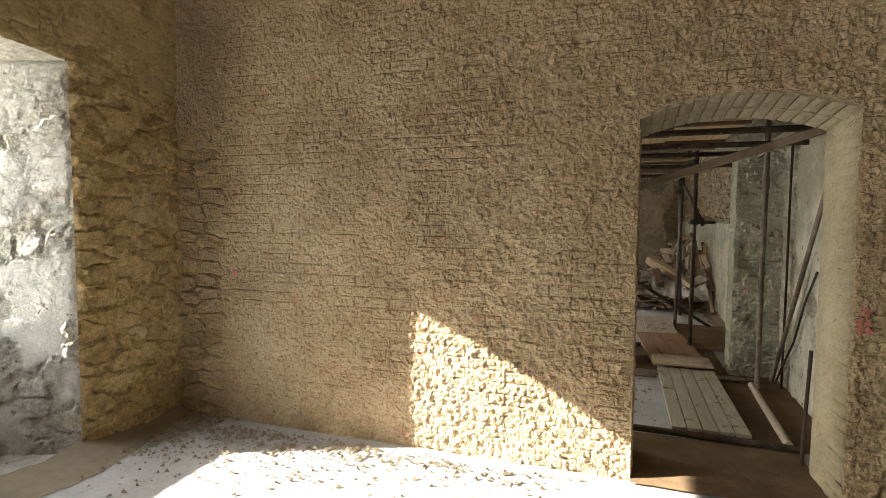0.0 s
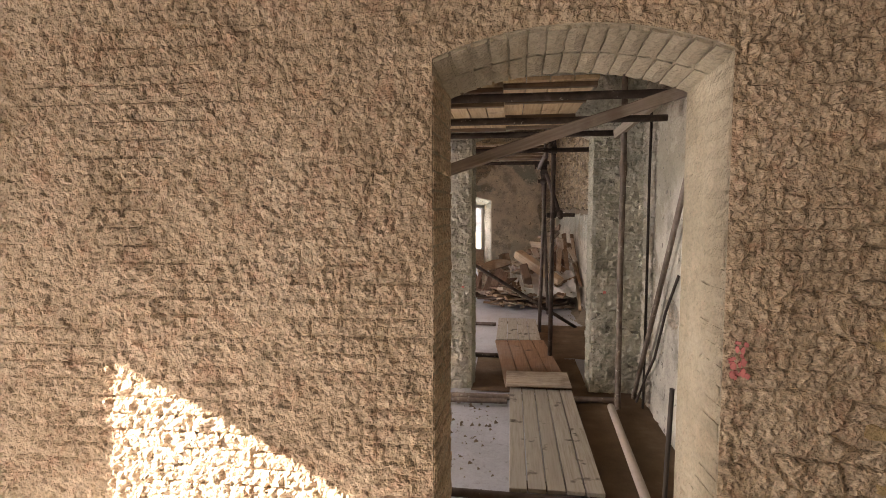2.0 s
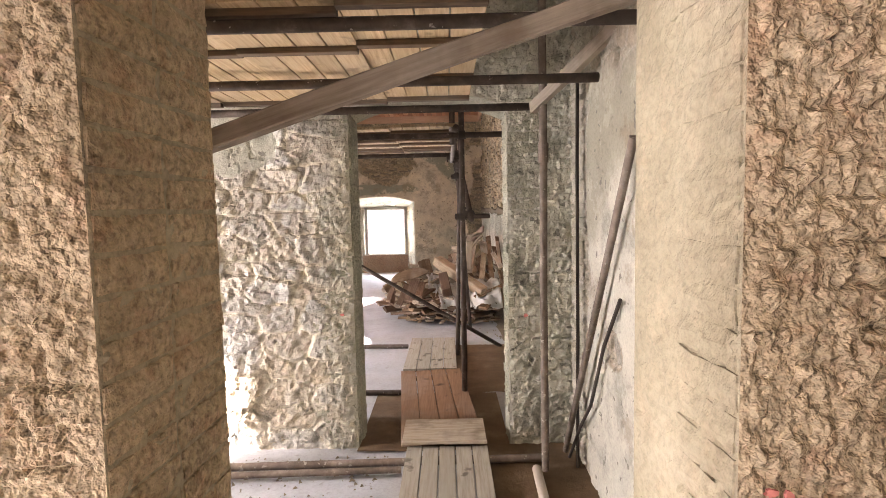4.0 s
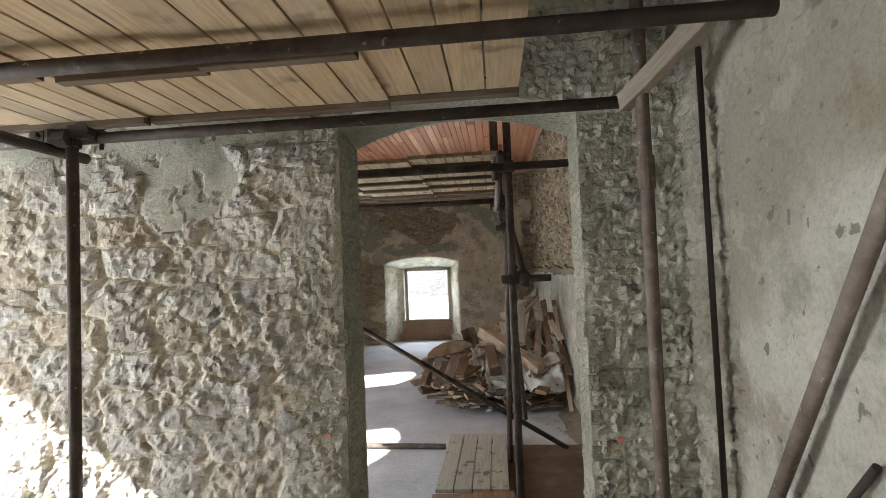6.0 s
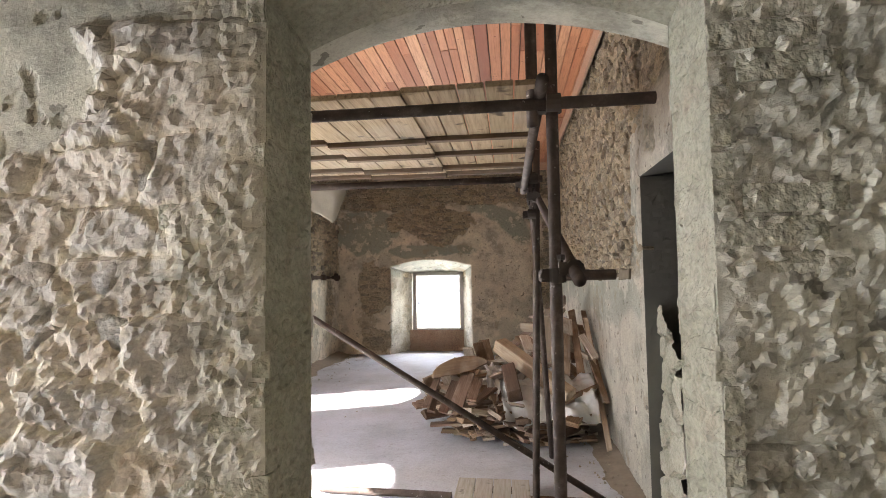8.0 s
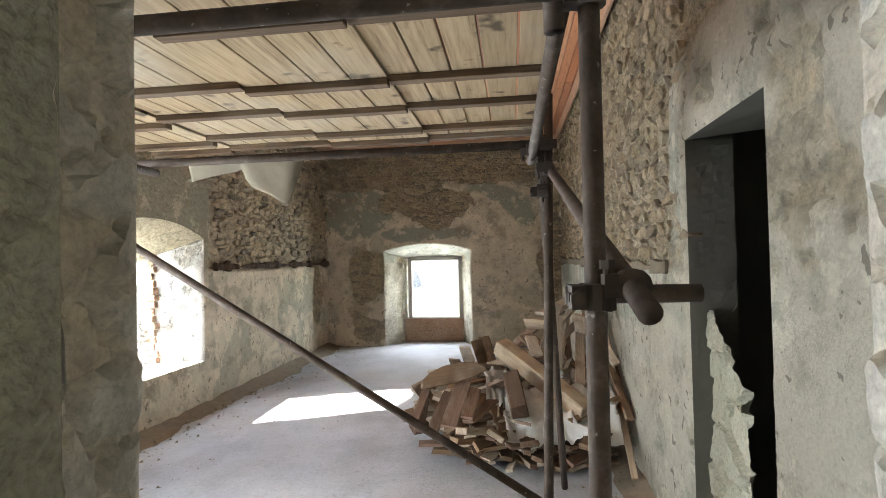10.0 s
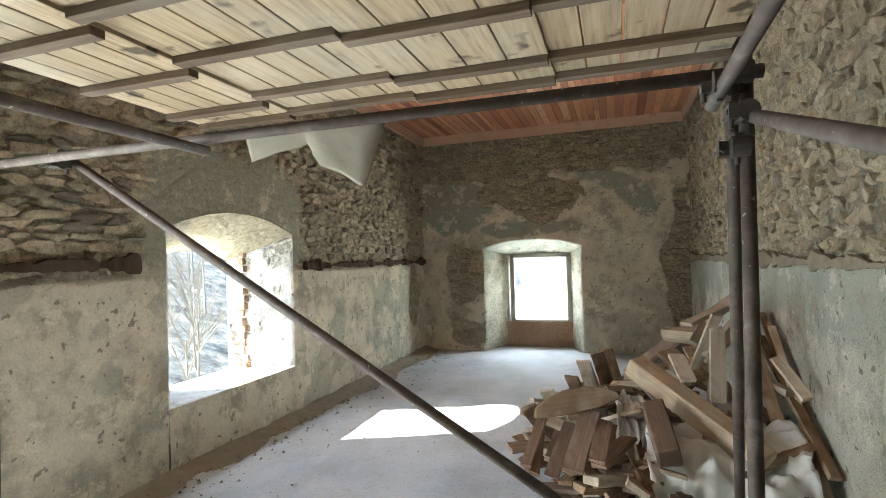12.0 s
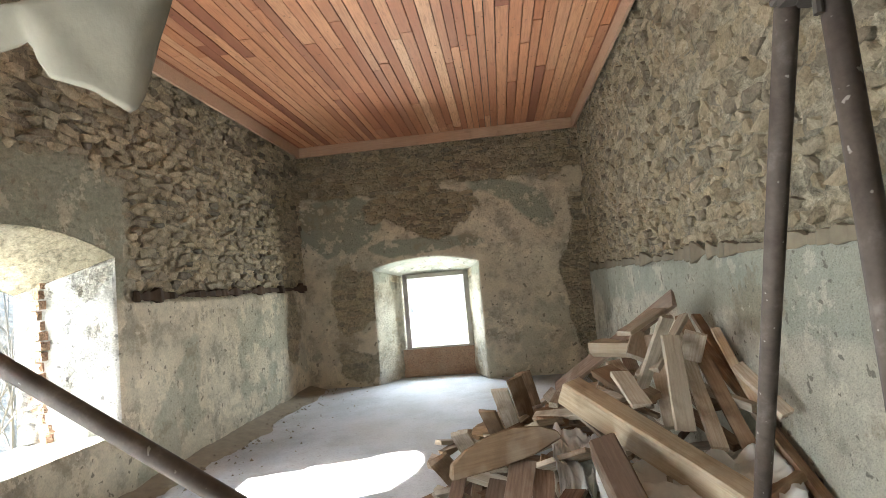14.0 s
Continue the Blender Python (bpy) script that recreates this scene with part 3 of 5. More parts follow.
WIN3 = (10.1, 11.9, 10.58, 11.62, 0.55, 0.55, 2.05, 2.24, 1.9)
WIN4 = (6.95, 8.55, 7.05, 8.26, 0.55, 0.55, 2.05, 2.24, 2.1)
side_wall(west3, -3.1, -3.8, X, 6.5, 16.3, TOP, [WIN4, WIN3], rubble(0.30, 0.09, 0.022, 107, cover_west3, 0.008, lambda u, v: np.maximum(smooth(9.7, 9.9, u) * (1 - smooth(12.0, 12.2, u)) * smooth(0.5, 0.55, v / 3.2), 0.5 * smooth(0.58, 0.62, fbm(u * 1.7, v * 1.7, 109, 5))), 0.03), 0.024, 1, rubble(0.22, 0.14, 0.03, 108, lambda u, v: smooth(0.42, 0.5, fbm(u * 5, v * 5, 110))), 2)
wall_west_3 = west3.build("wall_west_3", [M_RUBBLE_3, M_WHITE_WALL, M_RUBBLE_3], "rubble wall with old cream plaster below a broken ledge and an arched window")

# far room, end wall with a splayed window niche
north = Relief()


def cover_north(u, v):
    c = 1 - smooth(3.14, 3.22, v + 0.7 * (fbm(u * 2, v * 2, 121, 5) - 0.5))
    c = c * (1 - patch(u, v, -2.28, 1.4, 0.4, 0.62, 122, 0.6) * 0.9) * (1 - patch(u, v, -0.85, 2.80, 0.85, 0.36, 123, 0.7)) * (1 - patch(u, v, 1.55, 1.3, 0.32, 1.4, 124, 0.5))
    return c * (1 - patch(u, v, -2.2, 0.35, 0.45, 0.25, 125, 0.9) * 0.8)


def damp_north(u, v):
    wob = 0.25 * (fbm(u * 3, v * 3, 132, 5) - 0.5)
    ring = np.hypot((u + 0.15) / 1.3, (v - 2.15) / 1.15) + wob
    band = smooth(0.76, 0.80, ring) * (1 - smooth(1.06, 1.10, ring)) * smooth(-0.25, -0.1, u + wob) * smooth(2.35, 2.5, v + wob)
    d = patch(u, v, -2.42, 2.68, 0.66, 0.6, 131, 0.5) + band + patch(u, v, -1.05, 2.24, 0.98, 0.15, 133, 0.5)
    return d + 0.4 * smooth(0.60, 0.66, fbm(u * 1.4, v * 1.4, 134, 5))


north_h = rubble(0.24, 0.09, 0.035, 127, cover_north, 0.014, damp_north, 0.02)
N0, N1 = -1.92, -0.13
north.panel((0, 16.3, 0), X, Z, NY, -3.2, N0, -0.06, TOP, 0.02, north_h, damp=(0, 1, 0, 0), upto=1.9)
north.panel((0, 16.3, 0), X, Z, NY, N1, 1.75, -0.06, TOP, 0.02, north_h, damp=(1, 0, 0, 0), upto=1.9)
north.panel((0, 16.3, 0), X, Z, NY, N0, N1, arc(N0, N1, 1.9, 2.05), TOP, 0.02, north_h, damp=(0, 0, 1, 0))
for xa, xb in ((N0, -1.53), (N1, -0.40)):
    U = Vector((xb - xa, 0.62, 0))
    L = U.length
    U.normalize()
    side = Vector((U.y, -U.x, 0)) if xa == N0 else Vector((-U.y, U.x, 0))
    north.panel((xa, 16.3, 0), U, Z, side, 0, L, 0, lambda u, L=L: 1.9 - 0.14 * u / L, 0.03, rubble(0.2, 0.12, 0.02, 128, lambda u, v: fbm(u * 4, v * 4, 129) * 1.6 - 0.2), 1, damp=(1, 1, 0, 1))
us = np.linspace(0, 1, 24)
strip(north, np.stack([N0 + us * (N1 - N0), us * 0 + 16.3, arc(N0, N1, 1.9, 2.05)(N0 + us * (N1 - N0))], -1),
      np.stack([-1.53 + us * 1.13, us * 0 + 16.92, us * 0 + 1.76], -1), 12, 1)
north.panel((0, 16.8, 0), X, Z, NY, -1.62, -0.32, 0, 0.48, 0.03, slurry(130, 0.008), 2, damp=(0, 0, 0, 1))
strip(north, [(-1.62, 16.8, 0.48), (-0.32, 16.8, 0.48)], [(-1.62, 17.2, 0.5), (-0.32, 17.2, 0.5)], 6, 1)
wall_north = north.build("wall_north", [M_RUBBLE_3, M_RUBBLE_4, M_RED_BRICK], "end wall of patchy grey plaster over rubble with a window niche")

# far room, inner wall: plaster below, rubble above, a dark doorway
east3 = Relief()


def cover_east3(u, v):
    below = 1 - smooth(1.6, 1.68, v + 0.1 * (fbm(u * 2, v * 2, 141) - 0.5))
    door = (1 - smooth(9.15, 9.3, u + 0.25 * (fbm(u * 3, v * 3, 143) - 0.5))) * smooth(7.2, 7.4, u) * (1 - smooth(2.75, 2.95, v))
    return np.maximum(below, door * (0.35 + 0.9 * smooth(0.4, 0.5, fbm(u * 3.5, v * 3.5, 144, 5))))


D0, D1, DH = 8.0, 8.92, 2.36
east3_h = rubble(0.24, 0.13, 0.03, 147, cover_east3, 0.014, lambda u, v: np.maximum(0.1 * (u < 9.3), 0.7 * (u > 9.0) * smooth(1.15, 1.25, v + 0.4 * (fbm(u * 1.5, v * 1.5, 151) - 0.5))), 0.03)
east3.panel((1.65, 0, 0), Y, Z, NX, 6.4, D0, -0.06, TOP, 0.022, east3_h, damp=(0, 1, 0, 0), upto=DH)
east3.panel((1.65, 0, 0), Y, Z, NX, D1, 16.4, -0.06, TOP, 0.024, east3_h, damp=(1, 0, 0, 0), upto=DH)
east3.panel((1.65, 0, 0), Y, Z, NX, D0, D1, DH, TOP, 0.022, east3_h, damp=(0, 0, 1, 0))
# reveals in the darkened board colour, which includes the doorway's shade
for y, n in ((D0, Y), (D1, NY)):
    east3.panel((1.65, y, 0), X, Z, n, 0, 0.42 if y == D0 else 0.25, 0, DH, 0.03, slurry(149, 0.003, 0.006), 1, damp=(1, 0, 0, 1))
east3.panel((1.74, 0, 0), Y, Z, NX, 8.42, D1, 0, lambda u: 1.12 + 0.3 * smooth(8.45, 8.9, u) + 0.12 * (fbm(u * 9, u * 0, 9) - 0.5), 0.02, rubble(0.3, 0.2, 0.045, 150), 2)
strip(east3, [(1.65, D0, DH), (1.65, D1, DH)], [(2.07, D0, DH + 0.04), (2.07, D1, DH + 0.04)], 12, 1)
wall_east_3 = east3.build("wall_east_3", [M_RUBBLE_4, M_SHADED_BOARD, M_REVEAL_B], "tan rubble wall with grey plaster below and a dark doorway")

# middle room, inner wall: stained pale plaster, its top coloured darker as shade
east2 = Relief()


def cover_east2(u, v):
    c = 1 - smooth(5.75, 5.85, u + 0.25 * (fbm(u * 3, v * 3, 161) - 0.5))
    c = c * (1 - patch(u, v, 5.3, 0.95, 0.16, 0.1, 163)) * (1 - patch(u, v, 4.75, 0.7, 0.1, 0.35, 164))
    return c * (1 - 0.8 * smooth(2.3, 2.5, v + 0.5 * (fbm(u * 2, v * 2, 165) - 0.5)))


def east2_h(u, v):
    # darker tint high up: the deck's shade painted in along with stains
    h, t, j, c = rubble(0.22, 0.13, 0.03, 167, cover_east2, 0.008, lambda a, b: 0.9 * smooth(1.75, 2.05, b + 0.9 * (fbm(a * 1.8, b * 1.8, 171, 5) - 0.5) + 0.5 * smooth(5.2, 5.7, a)))(u, v)
    hs = slurry(169, 0.014)(u, v)[0]
    near = smooth(5.6, 5.85, u) * (1 - c)
    return h * (1 - near) + hs * near, t, j, np.maximum(c, 0.75 * near)


east2.panel((1.6, 0, 0), Y, Z, NX, 3.9, 6.3, -0.06, TOP, 0.013, east2_h)
M_PALE_WALL = rubble_material("pale_plaster", (0.40, 0.36, 0.30), (0.40, 0.34, 0.27), (0.46, 0.36, 0.26), (0.34, 0.33, 0.29), (0.55, 0.53, 0.455), (0.34, 0.32, 0.25), 0.6, 0.6)
east2.build("wall_east_2", [M_PALE_WALL], "stained pale plaster wall with shade coloured into its top and rubble showing near the corner")


def slab(name, x0, x1, y0, y1, z0, z1, mat, label, category):
    ob = mesh_object(name, [(x, y, z) for z in (z0, z1) for x, y in ((x0, y0), (x1, y0), (x1, y1), (x0, y1))],
                     [(3, 2, 1, 0), (4, 5, 6, 7), (0, 1, 5, 4), (1, 2, 6, 5), (2, 3, 7, 6), (3, 0, 4, 7)], mat)
    return tagged(ob, label, category, kind="structure")


# plain walls and ceilings that close the place
slab("wall_back", -4.3, 4.0, -4.6, -4.2, -0.3, TOP, M_SLURRY, "plain tan mortar wall", "wall")
slab("wall_east_1", 3.6, 4.0, -4.2, 3.97, -0.3, TOP, M_SLURRY, "plain tan mortar wall", "wall")
# side room walls coloured dark so that the doorway reads as unlit
slab("wall_closet", 3.2, 3.5, 7.0, 10.0, -0.3, TOP, M_SHADED_BOARD, "side room wall with its shade put into the dark colour", "wall")
slab("wall_closet_side", 2.07, 3.2, 6.9, 7.2, -0.3, TOP, M_SHADED_BOARD, "side room wall with its shade put into the dark colour", "wall")
slab("wall_closet_end", 2.07, 3.2, 9.8, 10.0, -0.3, TOP, M_SHADED_BOARD, "side room wall with its shade put into the dark colour", "wall")
slab("ceiling_1", -4.3, 4.0, -4.6, 3.75, TOP, TOP + 0.3, M_SLURRY, "tan plaster ceiling", "ceiling")
slab("ceiling_2", -4.3, 2.1, 3.75, 6.37, TOP, TOP + 0.3, M_ROOF, "dark boarded ceiling", "ceiling")
slab("ceiling_closet", 1.9, 3.5, 6.9, 10.0, TOP, TOP + 0.3, M_ROOF, "dark ceiling", "ceiling")
slab("roof", -3.8, 2.1, 6.37, 17.2, TOP + 0.05, TOP + 0.3, M_ROOF, "roof deck above the boards", "roof")

for x0, x1, z0, z1 in ((-3.8, -1.53, -1.3, TOP), (-0.40, 2.1, -1.3, TOP), (-1.53, -0.40, -1.3, 0.49), (-1.53, -0.40, 1.72, TOP)):
    slab("wall_north_outer", x0, x1, 16.93, 17.2, z0, z1, M_RUBBLE_3, "outer face of the end wall", "wall")
slab("wall_east_outer", 2.07, 2.2, 3.9, 6.9, -0.3, TOP, M_SHADED_BOARD, "back of the inner wall", "wall")
slab("wall_east_far", 2.07, 2.2, 10.0, 17.2, -0.3, TOP, M_SHADED_BOARD, "back of the inner wall", "wall")

# far room ceiling: narrow larch boards along the room
random.seed(4)
cv, cf, x = [], [], -3.1
while x < 1.65:
    w = min(random.uniform(0.09, 0.14), 1.65 - x)
    y = 6.5
    while y < 16.29:
        l = min(random.uniform(2.2, 4.2), 16.3 - y)
        dz = random.uniform(0, 0.008)
        b = len(cv)
        for z in (TOP - 0.015 - dz, TOP + 0.05):
            cv += [(x + 0.005, y + 0.004, z), (x + w - 0.005, y + 0.004, z), (x + w - 0.005, y + l - 0.004, z), (x + 0.005, y + l - 0.004, z)]
        cf += [tuple(b + i for i in q) for q in ((3, 2, 1, 0), (0, 1, 5, 4), (1, 2, 6, 5), (2, 3, 7, 6), (3, 0, 4, 7))]
        y += l
    x += w
mc = Nodes("larch_boards")
grain = mc.noise(3.0, 6, 0.65, mc.stretched(22, 1.2, 22))
lc = mc.steps(mc.island(), (0.0, (0.52, 0.22, 0.11)), (0.2, (0.67, 0.34, 0.19)), (0.4, (0.42, 0.16, 0.08)), (0.6, (0.76, 0.46, 0.28)), (0.8, (0.60, 0.27, 0.14)), (0.92, (0.28, 0.10, 0.06)), (1.0, (0.70, 0.38, 0.22)))
lc = mc.mix(mc.steps(grain, (0.3, 0.6), (0.56, 0.0)), lc, (0.36, 0.14, 0.07))
lc = mc.mix(mc.steps(mc.noise(5, 4, 0.6, mc.stretched(6, 1.0, 6)), (0.56, 0.0), (0.72, 0.5)), lc, (0.30, 0.12, 0.07))
lc = mc.mix(mc.steps(mc.cell(9), (0.05, 0.85), (0.13, 0.0)), lc, (0.16, 0.06, 0.03))
mc.bump(grain, 0.2, 0.003)
ceiling_3 = tagged(mesh_object("ceiling_3", cv, cf, mc.done(lc, 0.6, 0.0, 0.3)), "orange larch board ceiling of narrow planks", "ceiling", kind="structure")
for name, x0, x1, y0, y1 in (("trim", -3.1, 1.65, 16.24, 16.27), ("trim", -3.06, -3.03, 6.5, 16.24), ("trim", 1.58, 1.61, 6.5, 16.24)):
    slab(name, x0, x1, y0, y1, 3.93, TOP - 0.02, M_TRIM, "pale pink wooden trim board below the ceiling", "trim")

# floors
floor = Relief()


def floor_h(u, v):
    return 0.02 * (fbm(u * 0.8, v * 0.8, 201) - 0.5) + 0.006 * (fbm(u * 9, v * 9, 202) - 0.5), 0.5, 0.0, 1.0


floor.panel((0, 0, -0.008), X, Y, Z, -4.5, 4.0, -4.6, 6.4, 0.06, floor_h)
floor.panel((0, 0, -0.008), X, Y, Z, -3.9, 3.5, 6.4, 17.2, 0.06, floor_h)
floor.build("floor", [M_SCREED], "dusty grey screed floor with crumbs of mortar", "floor", shade=True)


def earth_patch(x0, x1, y0, y1, seed):
    r = Relief()
    r.panel((0, 0, 0.008), X, Y, Z, x0, x1, y0, y1, 0.03, lambda u, v: (0.016 * (fbm(u * 7, v * 7, seed) - 0.35), 0.5, 0.0, 1.0))
    return r.build("ground", [M_EARTH], "bare brown earth where the floor is dug out", "ground", shade=True)


earth_patch(0.10, 1.25, 3.45, 4.3, 211)
earth_patch(0.9, 1.6, 4.3, 6.24, 213)
earth_patch(0.06, 1.15, 6.15, 7.3, 217)
earth_patch(0.75, 1.65, 7.3, 9.0, 219)
outside = slab("ground", -400, 400, -400, 400, -1.4, -1.2, plain("dry_grass", (0.30, 0.28, 0.18), 0.95, 0.0, 2.0), "dry pale grass ground outside", "ground")

# ---- scaffolding ----
TUBE = 0.0242


def tube_bm(a, b, r=TUBE, seg=14):
    a, b = Vector(a), Vector(b)
    bm = bmesh.new()
    m = Matrix.Translation((a + b) / 2) @ (b - a).to_track_quat("Z", "Y").to_matrix().to_4x4()
    bmesh.ops.create_cone(bm, cap_ends=False, segments=seg, radius1=r, radius2=r, depth=(b - a).length, matrix=m)
    bmesh.ops.create_cone(bm, cap_ends=False, segments=seg, radius1=r * 0.86, radius2=r * 0.86, depth=(b - a).length, matrix=m)
    loops = [e for e in bm.edges if e.is_boundary]
    bmesh.ops.bridge_loops(bm, edges=[e for e in loops if (e.verts[0].co - a).length < r * 3])
    bmesh.ops.bridge_loops(bm, edges=[e for e in loops if (e.verts[0].co - b).length < r * 3])
    bmesh.ops.recalc_face_normals(bm, faces=bm.faces[:])
    return bm


def tube(name, a, b, parent, r=TUBE, mat=None):
    return part(name, tube_bm(a, b, r), mat or M_TUBE, parent, shade=True)


def coupler(at, ways, parent):
    """A forged clamp: a collar round each tube, a block between and a bolt with its nut."""
    at = Vector(at)
    bm = bmesh.new()
    for i, w in enumerate(ways):
        w = Vector(w).normalized()
        m = Matrix.Translation(at + Vector((0.0, -0.045 * i, 0))) @ w.to_track_quat("Z", "Y").to_matrix().to_4x4()
        bmesh.ops.create_cone(bm, cap_ends=True, segments=12, radius1=0.036, radius2=0.036, depth=0.055, matrix=m)
        bmesh.ops.create_cube(bm, size=1, matrix=m @ Matrix.Translation((0.045, 0, 0)) @ Matrix.Diagonal((0.03, 0.05, 0.05, 1)))
        bmesh.ops.create_cone(bm, cap_ends=True, segments=8, radius1=0.009, radius2=0.009, depth=0.11, matrix=m @ Matrix.Translation((0.05, 0, 0)) @ pose(0, 0, 0, 90))
        bmesh.ops.create_cone(bm, cap_ends=True, segments=6, radius1=0.017, radius2=0.017, depth=0.02, matrix=m @ Matrix.Translation((0.05, 0.045, 0)) @ pose(0, 0, 0, 90))
    return part("coupler", bm, M_CLAMP, parent, "dark forged clamp with bolts")


far_scaffold = empty("scaffold", (0, 0, 0), "rusty steel tube scaffold with clamps inside the far doorway", "scaffold")
for p, q in (((0.855, 7.06, 0.0), (0.872, 7.10, 3.0)), ((0.82, 8.55, 0.0), (0.90, 8.78, 2.62)), ((1.03, 9.9, 0.0), (0.83, 8.64, 2.5)),
             ((-2.95, 8.74, 0), (-2.95, 8.74, 2.6)), ((-2.95, 7.05, 0), (-2.95, 7.05, 2.6))):
    tube("post", p, q, far_scaffold)
tube("post", (0.79, 7.1, 2.25), (0.79, 7.1, 2.95), far_scaffold)
tube("ledger", (-3.0, 7.05, 2.325), (1.26, 7.05, 2.325), far_scaffold)
tube("ledger", (-3.0, 8.69, 2.33), (0.93, 8.69, 2.33), far_scaffold)
tube("transom", (0.82, 6.9, 2.37), (0.80, 8.85, 2.27), far_scaffold)
tube("brace", (-2.62, 8.9, 2.417), (1.36, 8.9, 0.01), far_scaffold)
tube("brace", (0.90, 8.76, 2.2), (0.93, 6.88, 1.62), far_scaffold)
tube("transom", (-1.40, 6.95, 2.28), (-1.40, 8.72, 2.28), far_scaffold)
tube("stub", (0.80, 7.10, 1.64), (1.10, 7.12, 1.64), far_scaffold, 0.021)
for at, ways in (((0.87, 7.085, 2.325), (Z, X)), ((0.864, 7.08, 1.64), (Z, Z)), ((0.93, 7.02, 1.665), (Y,)), ((0.87, 8.72, 2.33), (Z, X)), ((0.88, 8.74, 2.2), (Z, Y)), ((0.85, 8.72, 2.08), (Z, X)), ((-2.5, 8.8, 2.33), (X, Z)), ((0.8, 8.7, 2.3), (Y, X))):
    coupler(at, ways, far_scaffold)

near_scaffold = empty("scaffold", (0, 0, 0), "rusty steel tube scaffold carrying boards in the middle room", "scaffold")
for p, q in (((-1.03, 5.94, 0), (-1.03, 5.94, 2.5)), ((-1.03, 4.45, 0), (-1.03, 4.45, 2.5))):
    tube("post", p, q, near_scaffold)
tube("ledger", (-2.2, 5.97, 2.345), (1.3, 5.97, 2.345), near_scaffold)
tube("ledger", (-2.2, 5.25, 2.345), (1.5, 5.25, 2.345), near_scaffold)
tube("ledger", (-2.2, 4.42, 2.345), (1.4, 4.42, 2.345), near_scaffold)
tube("transom", (-1.1, 4.2, 2.29), (-1.1, 6.1, 2.29), near_scaffold)
coupler((-1.03, 5.94, 2.33), (Z, X), near_scaffold)
coupler((-1.03, 4.45, 2.33), (Z, X), near_scaffold)
coupler((-0.95, 5.96, 2.36), (X, Y), near_scaffold)
coupler((-1.10, 5.97, 2.35), (X, Z), near_scaffold)


def board_panel(x, y0, y1, w, z, n, tilt, battens, group, mat):
    """Boards side by side, nailed on battens from below."""
    thing = empty("scaffold_deck_panel", (x, y0, z), "pale shuttering panel of planks on brown battens lying on the scaffold", "scaffold board", group)
    thing.rotation_euler = (0, tilt, 0)
    bw = w / n
    for i in range(n):
        b = bm_box(bw - random.uniform(0.004, 0.01), y1 - y0 - random.uniform(0, 0.03), 0.024, 0.002, (bw * (i + 0.5), (y1 - y0) / 2, 0.012))
        part("plank", b, mat, thing)
    for yb in battens:
        part("batten", bm_box(w - 0.008, 0.045, 0.026, 0.002, (w / 2, yb - y0, -0.013)), M_BATTEN, thing)
    return thing


random.seed(8)
x = -1.37
for i, w in enumerate((0.50, 0.59, 0.55, 0.58)):
    off = (0.05, -0.02, 0.01, 0.02)[i]
    board_panel(x, 7.02, 8.66 + off * 0.3, w, 2.385 + (i % 2) * 0.012, (5, 5, 4, 5)[i], 0, [7.2 + off, 7.70 + off, 8.04 + off, 8.42 + off, 8.64 + off * 0.3], "deck panels", M_BOARD_OLD)
    x += w - 0.006
x = -2.25
for i, w in enumerate((0.53, 0.54, 0.53, 0.53, 0.52, 0.52)):
    off = (0.03, 0.0, -0.03, 0.05, 0.0, -0.04)[i]
    board_panel(x, 4.35 + off, 5.97 + off * 0.4, w, 2.40 + (i % 2) * 0.010, (5, 4, 5, 5, 4, 4)[i], 0, [4.42 + off, 4.85 + off, 5.42 + off, 5.93 + off * 0.4], "deck panels", M_BOARD)
    x += w - 0.006

# ---- gangway ----


def gangway(xa, xb, ya, yb, za, zb, n, shift, mat, label):
    thing = empty("gangway_board", ((xa + xb) / 2, ya, za), label, "walkway", "gangway")
    L = math.hypot(yb - ya, zb - za)
    thing.rotation_euler = (math.atan2(zb - za, yb - ya), 0, math.atan2(-shift, yb - ya))
    w = (xb - xa) / n
    for i in range(n):
        part("plank", bm_box(w - 0.007, L - random.uniform(0, 0.03), 0.028, 0.003, (xa + w * (i + 0.5) - (xa + xb) / 2, L / 2, 0.014)), mat, thing)
    for k in (0.12, L - 0.12):
        part("batten", bm_box(xb - xa - 0.06, 0.07, 0.03, 0.003, (0, k, -0.015)), M_BATTEN, thing)
    return thing


gangway(0.42, 0.98, 4.35, 6.08, 0.045, 0.05, 5, 0.0, M_GANGWAY, "dusty grey plank gangway board on the floor")
gangway(0.38, 0.97, 6.08, 7.68, 0.08, 0.09, 4, -0.14, M_SHEET, "brown shuttering gangway board through the doorway")
gangway(0.25, 0.80, 7.75, 9.15, 0.075, 0.045, 4, 0.0, M_GANGWAY, "dusty grey plank gangway board in the far room")

